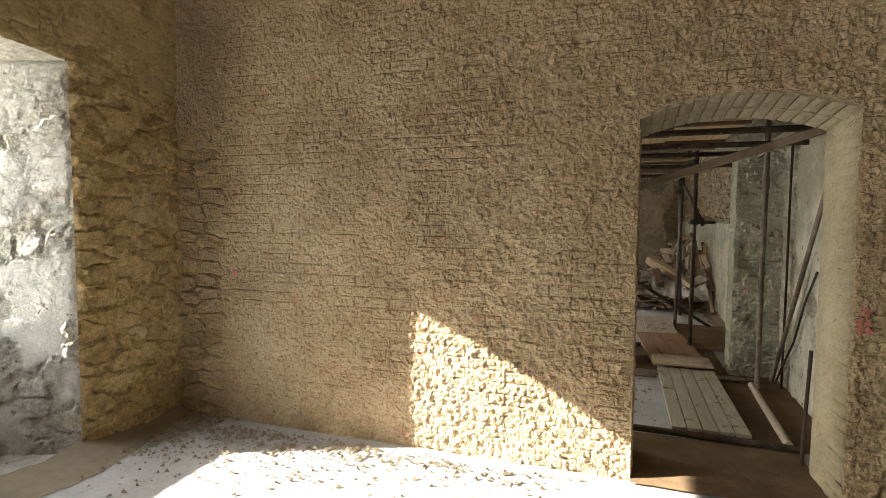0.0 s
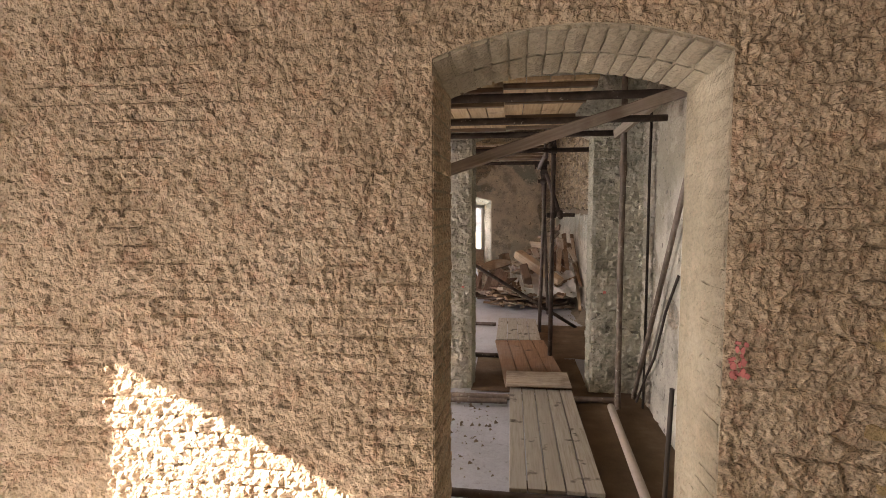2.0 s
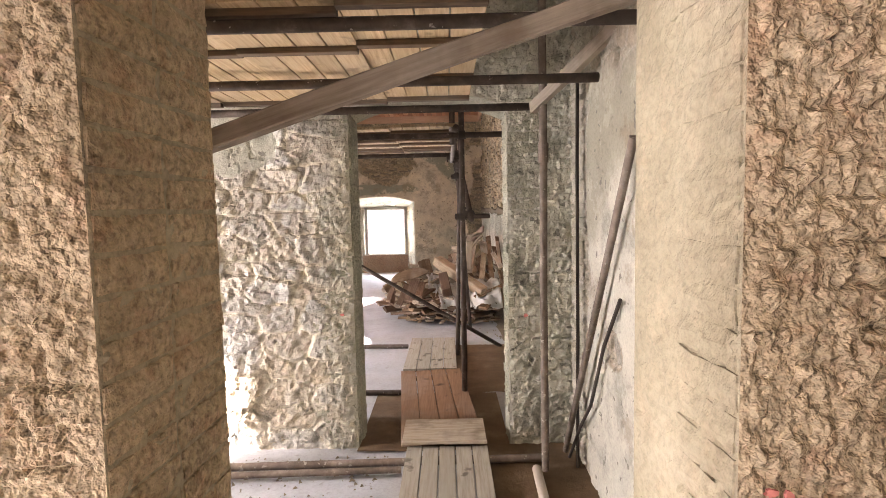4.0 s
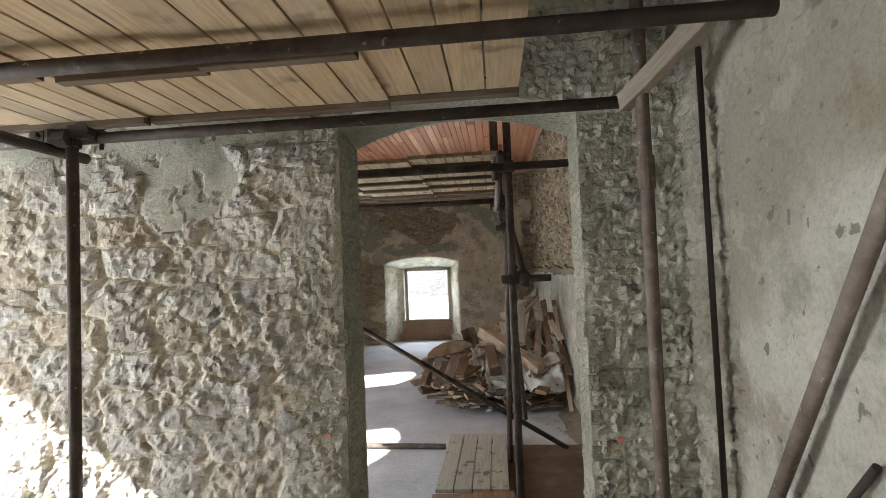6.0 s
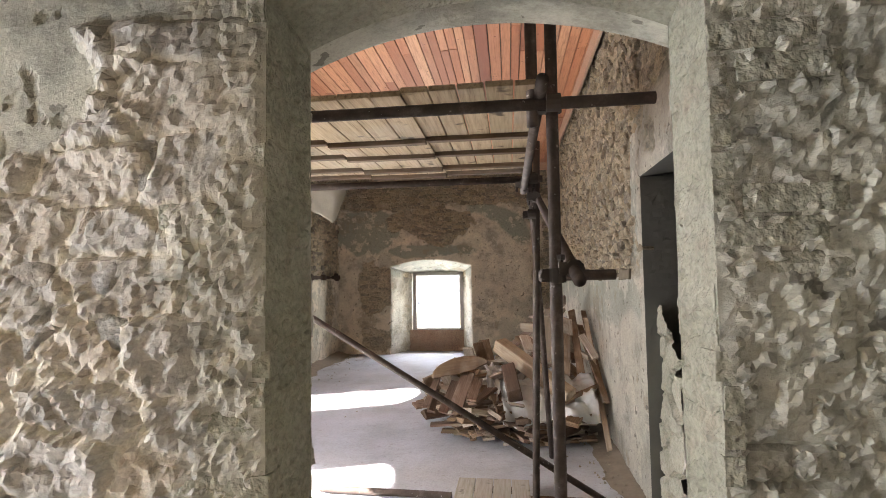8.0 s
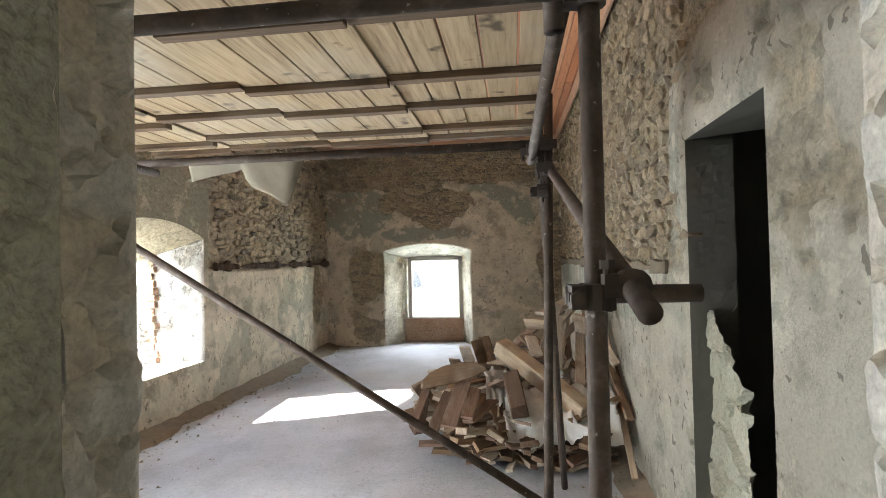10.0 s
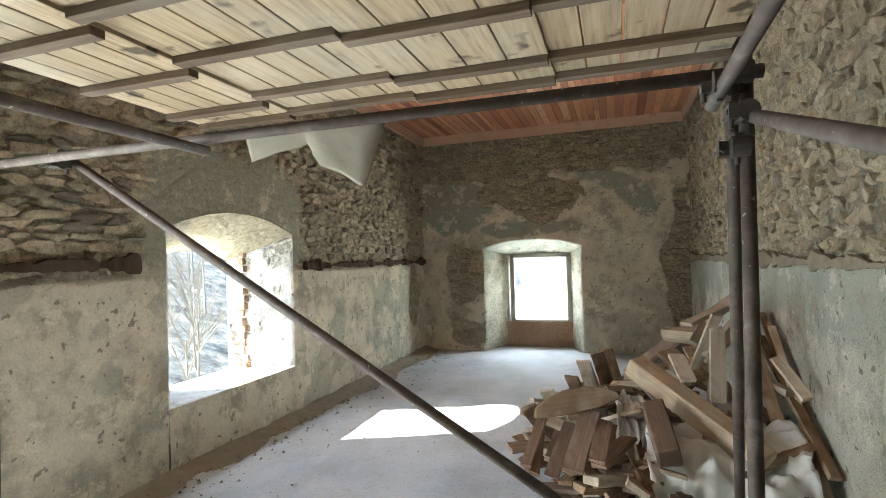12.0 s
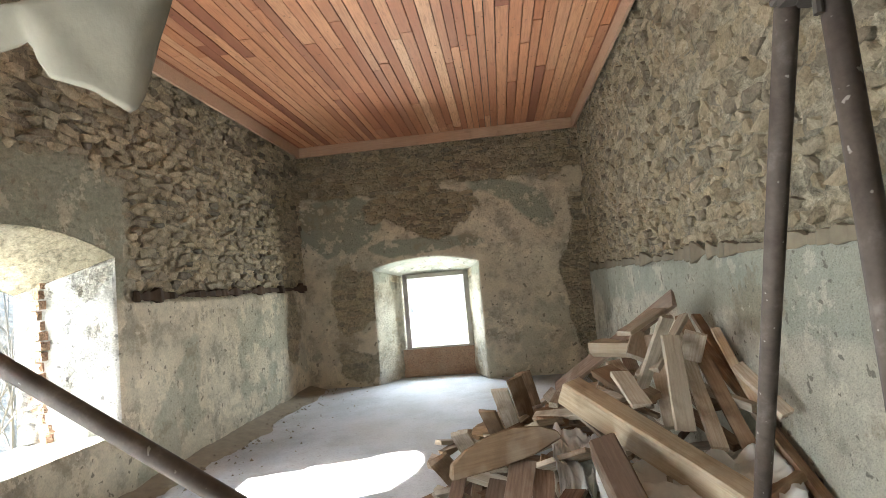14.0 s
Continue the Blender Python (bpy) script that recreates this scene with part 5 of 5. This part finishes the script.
# ---- bare trees outside ----


def bare_tree(x, y, z, height, seed):
    rng = random.Random(seed)
    thing = empty("bare_tree", (x, y, z), "leafless grey tree outside the window", "tree", "trees outside")
    verts, faces = {"trunk": [], "crown": []}, {"trunk": [], "crown": []}

    def limb(p, d, l, r, level):
        key = "trunk" if level == 0 else "crown"
        q = p + d * l
        for a, b, ra, rb in ((p, q, r, r * 0.6),):
            side = d.orthogonal().normalized()
            other = d.cross(side)
            base = len(verts[key])
            for c, rr in ((a, ra), (b, rb)):
                verts[key] += [tuple(c + side * (rr * math.cos(t)) + other * (rr * math.sin(t))) for t in (0, 1.571, 3.142, 4.712)]
            faces[key] += [(base + i, base + (i + 1) % 4, base + 4 + (i + 1) % 4, base + 4 + i) for i in range(4)]
        if level < 4:
            for k in range((5, 4, 4, 3)[level]):
                s = rng.uniform(0.35, 1.0)
                e = (d + Vector((rng.uniform(-1, 1), rng.uniform(-1, 1), rng.uniform(-0.2, 0.7))) * 0.8).normalized()
                limb(p + d * l * s, e, l * rng.uniform(0.45, 0.7), r * 0.5, level + 1)

    limb(Vector((0, 0, 0)), Vector((rng.uniform(-0.1, 0.1), rng.uniform(-0.1, 0.1), 1)).normalized(), height * 0.45, height * 0.008, 0)
    for key in verts:
        mesh_object(key, verts[key], faces[key], M_BARK, thing)


def hillside(name, x0, y0, x1, y1, rise, power, seed):
    """A wooded slope that climbs away from the house, seen through the windows."""
    u, v = np.meshgrid(np.linspace(0, 1, 90), np.linspace(0, 1, 40))
    dx, dy = x1 - x0, y1 - y0
    out = Vector((-dy, dx, 0)).normalized()
    p = np.stack([x0 + dx * u + out.x * v * 70, y0 + dy * u + out.y * v * 70, -1.25 + rise * v ** power + 3.2 * v * (fbm(u * 14, v * 7, seed, 5) - 0.5)], -1)
    idx = np.arange(90 * 40).reshape(40, 90)
    q = np.stack([idx[:-1, :-1], idx[:-1, 1:], idx[1:, 1:], idx[1:, :-1]], -1).reshape(-1, 4)
    n = Nodes(name)
    col = n.steps(n.noise(1.6, 7, 0.75), (0.35, (0.03, 0.032, 0.032)), (0.52, (0.085, 0.086, 0.082)), (0.68, (0.22, 0.21, 0.19)))
    n.bump(n.noise(5, 6, 0.7), 0.6, 0.15)
    return tagged(mesh_object("backdrop", p.reshape(-1, 3).tolist(), q.tolist(), n.done(col, 0.95, 0.0, 0.1)), "dull grey wooded hillside beyond the house", "hill", kind="structure")


hillside("bare_woods", -9.0, -30, -9.0, 120, 27, 1.0, 701)
hillside("bare_woods_end", -60, 62, 50, 62, 9, 1.2, 711)
M_BARK = plain("grey_bark", (0.08, 0.075, 0.07), 0.9, 0.0, 6, 0.3)
for i, (x, y, h) in enumerate(((-7.6, 14.9, 3.6), (-8.3, 15.9, 4.2), (-8.9, 15.0, 4.4), (-9.8, 17.4, 4.6), (-10.6, 16.3, 5.0), (-11.0, 18.6, 5.0), (-12.4, 18.3, 5.4), (-12.6, 20.8, 5.6), (-14.0, 20.0, 6.0), (-14.8, 22.6, 6.0), (-16.5, 22.4, 6.5), (-2.5, 30, 4), (0.5, 34, 4.5), (-1.2, 38, 5))):
    foot = -1.25 + 0.386 * max(0.0, -9.0 - x) if y < 26 else -1.2
    bare_tree(x, y, foot - 0.1, h, 60 + i)

# ---- single stones and bricks on the walls ----


def stone_meshes(count, seed, mat, points=22):
    """Angular stones about 1 x 1 in the wall's plane (x, z), bedded towards +y."""
    rng = random.Random(seed)
    made = []
    for k in range(count):
        bm = bmesh.new()
        for _ in range(points):
            a = rng.uniform(0, 2 * math.pi)
            r = rng.uniform(0.84, 1.0)
            cx, cz = math.cos(a), math.sin(a)
            m = max(abs(cx), abs(cz)) ** 0.6
            if points < 20:  # flat-faced slabs with a broken edge
                s = rng.uniform(0.82, 0.95)
                bm.verts.new((cx / m * 0.50 * r * s, rng.uniform(-0.5, -0.40), cz / m * 0.50 * r * s))
                bm.verts.new((cx / m * 0.50 * r, rng.uniform(-0.25, 0.5), cz / m * 0.50 * r))
            else:
                bm.verts.new((cx / m * 0.50 * r, rng.uniform(-0.34, 0.5), cz / m * 0.50 * r))
        for _ in range(7):
            bm.verts.new((rng.uniform(-0.36, 0.36), rng.uniform(-0.5, -0.38), rng.uniform(-0.36, 0.36)))
        hull = bmesh.ops.convex_hull(bm, input=bm.verts[:])
        bmesh.ops.delete(bm, geom=[g for g in hull["geom_interior"] if isinstance(g, bmesh.types.BMVert)], context="VERTS")
        me = bpy.data.meshes.new("stone")
        bm.to_mesh(me)
        bm.free()
        me.materials.append(mat)
        made.append(me)
    return made


def lay_stones(wall, place, u0, u1, v0, v1, row, width, proud, meshes, keep, joined_mat, seed, limit=290):
    """Stones in rough courses on a wall's face. place(u, v, out) gives the point; the first ones laid are single objects, the rest one bed."""
    rng = random.Random(seed)
    spots = []
    v = v0
    while v < v1:
        h = row * rng.uniform(0.65, 1.35)
        u = u0 + rng.uniform(-0.1, 0)
        while u < u1:
            w = width * rng.uniform(0.5, 1.5)
            cu, cv = u + w / 2, v + h / 2 + rng.uniform(-0.012, 0.012)
            if keep(cu, cv):
                spots.append((cu, cv, w * rng.uniform(0.92, 1.06), h * rng.uniform(0.92, 1.12), proud * rng.uniform(0.15, 1.0), rng.gauss(0, 7), rng.randrange(len(meshes))))
            u += w
        v += h
    spots.sort(key=lambda s: s[0] if place[4] > 0 else -s[0])
    O, U, N, turn = Vector(place[0]), Vector(place[1]), Vector(place[2]), place[3]
    bed_v, bed_f = [], []
    for i, (cu, cv, w, h, out, lean, k) in enumerate(spots):
        depth = 0.11
        at = O + U * cu + Vector((0, 0, cv)) + N * (out - depth * 0.5)
        m = Matrix.Translation(at) @ pose(0, 0, 0, 0, 0, turn) @ pose(0, 0, 0, 0, lean, 0) @ Matrix.Diagonal((w, depth, h, 1))
        if i < limit:
            ob = new("stone", meshes[k])
            ob.parent = wall
            ob.matrix_world = m
        else:
            b = len(bed_v)
            bed_v += [tuple(m @ vv.co) for vv in meshes[k].vertices]
            bed_f += [tuple(b + j for j in p.vertices) for p in meshes[k].polygons]
    if bed_v:
        bed = mesh_object("stone_bed", bed_v, bed_f, joined_mat, wall)
        tagged(bed, "rubble stones further along the wall", kind="stuff")


def value(fn, u, v):
    return float(np.asarray(fn(np.array([[u]]), np.array([[v]]))).ravel()[0])


S1, SB, S3 = stone_meshes(12, 1, M_STONE_1), stone_meshes(14, 2, M_STONE_B, 20), stone_meshes(14, 3, M_STONE_3, 10)
S4 = stone_meshes(14, 4, M_STONE_4, 10)
lay_stones(wall_middle, ((0, 6.24, 0), X, NY, 0, -1), -2.2, -0.25, 0.0, 2.4, 0.16, 0.26, 0.018, SB, lambda u, v: value(cover_b, u, v) < 0.5 and math.sin(91 * u + 57 * v) > 0.45, M_STONE_B, 11)
lay_stones(wall_west_1, ((-3.57, 0, 0), Y, X, -90, -1), 2.66, 3.48, 0.0, 2.9, 0.12, 0.24, 0.045, S1, lambda u, v: u > 2.87, M_STONE_1J, 12)
lay_stones(wall_south, ((0, 3.5, 0), X, NY, 0, 1), -3.55, -3.02, 0.1, 2.35, 0.075, 0.26, 0.03, S1, lambda u, v: u < -3.2 + 0.16 * math.sin(23 * v), M_STONE_1J, 13)
lay_stones(wall_south, ((0, 3.5, 0), X, NY, 0, 1), 1.5, 2.7, 0.2, 2.5, 0.12, 0.19, 0.03, S1, lambda u, v: u - 0.2 * (v - 1) + 0.12 * math.sin(11 * v) > 1.76 and math.sin(91 * u + 57 * v) > -0.5, M_STONE_1J, 14)
lay_stones(wall_west_3, ((-3.1, 0, 0), Y, X, -90, 1), 8.6, 16.25, 1.74, 3.92, 0.075, 0.20, 0.026, S3, lambda u, v: value(cover_west3, u, v) < 0.5, M_STONE_3J, 15)
lay_stones(wall_east_3, ((1.65, 0, 0), Y, NX, 90, 1), 8.95, 16.25, 1.70, 3.92, 0.09, 0.14, 0.034, S4, lambda u, v: value(cover_east3, u, v) < 0.5 and math.sin(83 * u + 61 * v) > -0.9, M_STONE_4J, 16)
lay_stones(wall_north, ((0, 16.3, 0), X, NY, 0, 1), -3.05, 1.6, 2.6, 3.92, 0.08, 0.20, 0.036, S4, lambda u, v: value(cover_north, u, v) < 0.45 and math.sin(83 * u + 61 * v) > -0.3, M_STONE_4J, 17)


def brick_meshes(count, seed, mat, l=0.275, h=0.066, d=0.05):
    """A brick's face, a little uneven, with worn arrises; it looks towards -y."""
    rng = random.Random(seed)
    made = []
    for k in range(count):
        nx, nz = 7, 3
        verts, faces = [], []
        for j in range(nz):
            for i in range(nx):
                edge = i in (0, nx - 1) or j in (0, nz - 1)
                verts.append(((i / (nx - 1) - 0.5) * l + rng.uniform(-0.003, 0.003), (0.006 if edge else 0.0) + rng.uniform(-0.003, 0.003), (j / (nz - 1) - 0.5) * h + rng.uniform(-0.003, 0.003)))
        idx = lambda i, j: j * nx + i
        faces += [(idx(i, j), idx(i + 1, j), idx(i + 1, j + 1), idx(i, j + 1)) for j in range(nz - 1) for i in range(nx - 1)]
        b = len(verts)
        verts += [(-l / 2, d, -h / 2), (l / 2, d, -h / 2), (l / 2, d, h / 2), (-l / 2, d, h / 2)]
        faces += [tuple(idx(i, 0) for i in range(nx - 1, -1, -1)) + (b, b + 1), tuple(idx(i, nz - 1) for i in range(nx)) + (b + 2, b + 3),
                  (idx(0, 0), idx(0, 1), idx(0, 2), b + 3, b), (idx(nx - 1, 2), idx(nx - 1, 1), idx(nx - 1, 0), b + 1, b + 2), (b + 3, b + 2, b + 1, b)]
        me = bpy.data.meshes.new("brick")
        me.from_pydata(verts, [], faces)
        me.materials.append(mat)
        made.append(me)
    return made


def lay_brick(wall, me, at, turn, scale=(1, 1, 1), lean=(0, 0)):
    ob = new("brick", me)
    ob.parent = wall
    ob.matrix_world = Matrix.Translation(at) @ pose(0, 0, 0, 0, 0, turn) @ pose(0, 0, 0, lean[0], lean[1], 0) @ Matrix.Diagonal((*scale, 1))
    return ob


rng = random.Random(77)
BR, BC, BG, BRED = brick_meshes(8, 5, M_SLURRY), brick_meshes(6, 6, M_REVEAL, 0.22, 0.068), brick_meshes(6, 7, M_REVEAL_B, 0.24, 0.068), brick_meshes(4, 8, M_RED_BRICK, 0.25, 0.065)
for r in range(1, 30):
    z = (r + 0.5) * 0.078
    for c in range(-7, 8):
        x = c * 0.29 - 0.145 * (r % 2)
        inside = -1.75 < x < A0 - 0.14 or A1 + 0.16 < x < 1.6
        if inside and rng.random() < 0.07 + 0.10 * (z > 1.5) + 0.07 * (x > -0.4):
            lay_brick(wall_south, BR[rng.randrange(8)], (x + rng.uniform(-0.004, 0.004), 3.5 - rng.uniform(-0.006, 0.004), z), 0, (1, 1, 1), (rng.uniform(-1, 1), rng.uniform(-0.6, 0.6)))
# jamb and arch bricks of the first doorway
for r in range(0, 29):
    z = (r + 0.5) * 0.078
    for c in range(2):
        y = 3.5 + 0.118 + 0.235 * c + rng.uniform(-0.004, 0.004)
        lay_brick(wall_south, BC[rng.randrange(6)], (1.25 - 0.021 * (y - 3.5) - 0.009 - rng.uniform(0, 0.004), y, z), -90 + 2.4, (1, 1, 1))
        lay_brick(wall_south, BR[rng.randrange(8)], (0.10 + 0.042 * (y - 3.5) + 0.009 + rng.uniform(0, 0.004), y, z), 90 - 2.4, (0.8, 1, 1))
ca = arc(A0, A1, 2.32, 2.435)
for i in range(15):
    x = A0 + 0.04 + i * 0.0765
    z0 = float(ca(np.array([x]))[0])
    slope = math.degrees(math.atan2(float(ca(np.array([x + 0.01]))[0]) - z0, 0.01))
    for c in range(2):
        y = 3.5 + 0.12 + 0.235 * c
        ob = lay_brick(wall_south, BC[rng.randrange(6)], (0, 0, 0), 0)
        ob.matrix_world = Matrix.Translation((x, y, z0 - 0.125 * (y - 3.5) - 0.022)) @ pose(0, 0, 0, 0, -slope, 0) @ pose(0, 0, 0, -7.1, 0, 0) @ Matrix(((0, 0, 1, 0), (1, 0, 0, 0), (0, 1, 0, 0), (0, 0, 0, 1)))
# ragged brick edges of the second doorway
for r in range(0, 31):
    z = (r + 0.5) * 0.077
    lay_brick(wall_middle, BG[rng.randrange(6)], (B0 + 0.004 + rng.uniform(-0.004, 0.010), 6.24 + 0.125 + rng.uniform(-0.012, 0.012), z), 90 + rng.uniform(-3, 3), (1.02, 1, 0.94))
    lay_brick(wall_middle, BG[rng.randrange(6)], (B1 - 0.004 - rng.uniform(-0.004, 0.010), 6.24 + 0.125 + rng.uniform(-0.012, 0.012), z), -90 + rng.uniform(-3, 3), (1.02, 1, 0.94))
    if rng.random() < 0.6:
        lay_brick(wall_middle, BG[rng.randrange(6)], (B0 - 0.13 - 0.05 * (r % 2), 6.235 - rng.uniform(-0.004, 0.006), z), 0, (0.95, 1, 0.95))
    if z > 1.6 and rng.random() < 0.8:
        lay_brick(wall_middle, BG[rng.randrange(6)], (B1 + 0.13 + 0.05 * (r % 2), 6.235 - rng.uniform(-0.004, 0.006), z), 0, (0.95, 1, 0.95))
# broken red bricks at the outer edge of the arched window
for r in range(17):
    lay_brick(wall_west_3, BRED[rng.randrange(4)], (-3.66 + rng.uniform(-0.03, 0.03), 11.66 + rng.uniform(-0.05, 0.02), 0.58 + r * 0.085), rng.uniform(-25, 5), (0.55, 1.6, 1.1))
# red bricks under the end window
for r in range(6):
    for c in range(5):
        lay_brick(wall_north, BRED[rng.randrange(4)], (-1.5 + c * 0.26 + 0.13 * (r % 2) * (c < 4), 16.795, 0.04 + r * 0.078), 0, (1, 1, 1.05))


# ---- crumbs of mortar and dirt on the floors ----


def crumbs(count, seed, spots, label):
    """Little angular bits, strewn thickest near the given lines (x0, y0, x1, y1, spread)."""
    rng = random.Random(seed)
    verts, faces = [], []
    for i in range(count):
        x0, y0, x1, y1, spread = spots[i % len(spots)]
        s = rng.random()
        x, y = x0 + (x1 - x0) * s + abs(rng.gauss(0, spread)) * (1 if x0 < 0 else -1) * (x0 == x1), y0 + (y1 - y0) * s - abs(rng.gauss(0, spread)) * (y0 == y1)
        r = 0.004 + 0.019 * rng.random() ** 3
        b = len(verts)
        verts += [(x + r * rng.uniform(0.6, 1.3), y, 0.0), (x - r * rng.uniform(0.3, 0.8), y + r * rng.uniform(0.6, 1.1), 0.0), (x - r * rng.uniform(0.3, 0.9), y - r * rng.uniform(0.6, 1.1), 0.0),
                  (x + rng.uniform(-0.4, 0.4) * r, y + rng.uniform(-0.4, 0.4) * r, r * rng.uniform(0.7, 1.3))]
        faces += [(b, b + 1, b + 3), (b + 1, b + 2, b + 3), (b + 2, b, b + 3), (b, b + 2, b + 1)]
    return tagged(mesh_object("mortar_crumbs", verts, faces, M_CRUMB), label, "debris", kind="stuff")


M_CRUMB = plain("mortar_crumb", (0.25, 0.215, 0.165), 0.95, 0.0, 12, 0.4)
crumbs(2600, 5, [(-3.4, 3.4, -0.2, 3.4, 0.35), (-3.4, 3.3, -1.6, 3.3, 0.45), (-3.4, 3.4, -1.2, 3.4, 0.3), (-3.3, 3.35, -0.5, 3.35, 0.12), (-3.4, 2.7, -3.4, 3.5, 0.2)], "crumbs of mortar on the floor along the brick wall")
crumbs(700, 6, [(-1.8, 6.1, 0.3, 6.1, 0.5), (-1.8, 5.6, 0.35, 5.6, 0.5)], "crumbs of mortar on the middle room floor")
crumbs(1500, 7, [(-3.0, 8.6, -3.0, 16.2, 0.16), (-3.0, 8.6, -3.0, 16.2, 0.5), (1.55, 9.0, 1.55, 16.2, 0.15)], "crumbs of plaster on the floor along the walls")


def dirt_bank(x, y0, y1, way, width, height, seed):
    """A low bank of brown dust against a wall along y."""
    ys, s = np.linspace(y0, y1, int((y1 - y0) / 0.05)), np.linspace(0, 1, 9)
    yy, ss = np.meshgrid(ys, s, indexing="ij")
    w = width * (0.35 + 1.3 * fbm(yy * 1.6, yy * 0, seed, 4))
    z = height * (1 - ss) ** 1.6 * (0.3 + 1.4 * fbm(yy * 3, ss * 2, seed + 1)) - 0.006 + 0.008 * (fbm(yy * 14, ss * 8, seed + 2) - 0.5)
    idx = np.arange(yy.size).reshape(yy.shape)
    q = np.stack([idx[:-1, :-1], idx[1:, :-1], idx[1:, 1:], idx[:-1, 1:]], -1).reshape(-1, 4)
    if way > 0:
        q = q[:, ::-1]
    return tagged(mesh_object("ground", np.stack([x + way * ss * w, yy, z], -1).reshape(-1, 3).tolist(), q.tolist(), M_DUST, shade=True), "brown dust swept against the foot of the wall", "ground", kind="structure")


M_DUST = plain("brown_dust", (0.25, 0.215, 0.165), 0.95, 0.0, 10, 0.35)
dirt_bank(-3.12, 6.6, 16.3, 1, 0.32, 0.07, 601)
dirt_bank(1.66, 9.0, 16.3, -1, 0.2, 0.05, 611)
dirt_bank(-3.6, 2.0, 3.5, 1, 0.3, 0.09, 621)
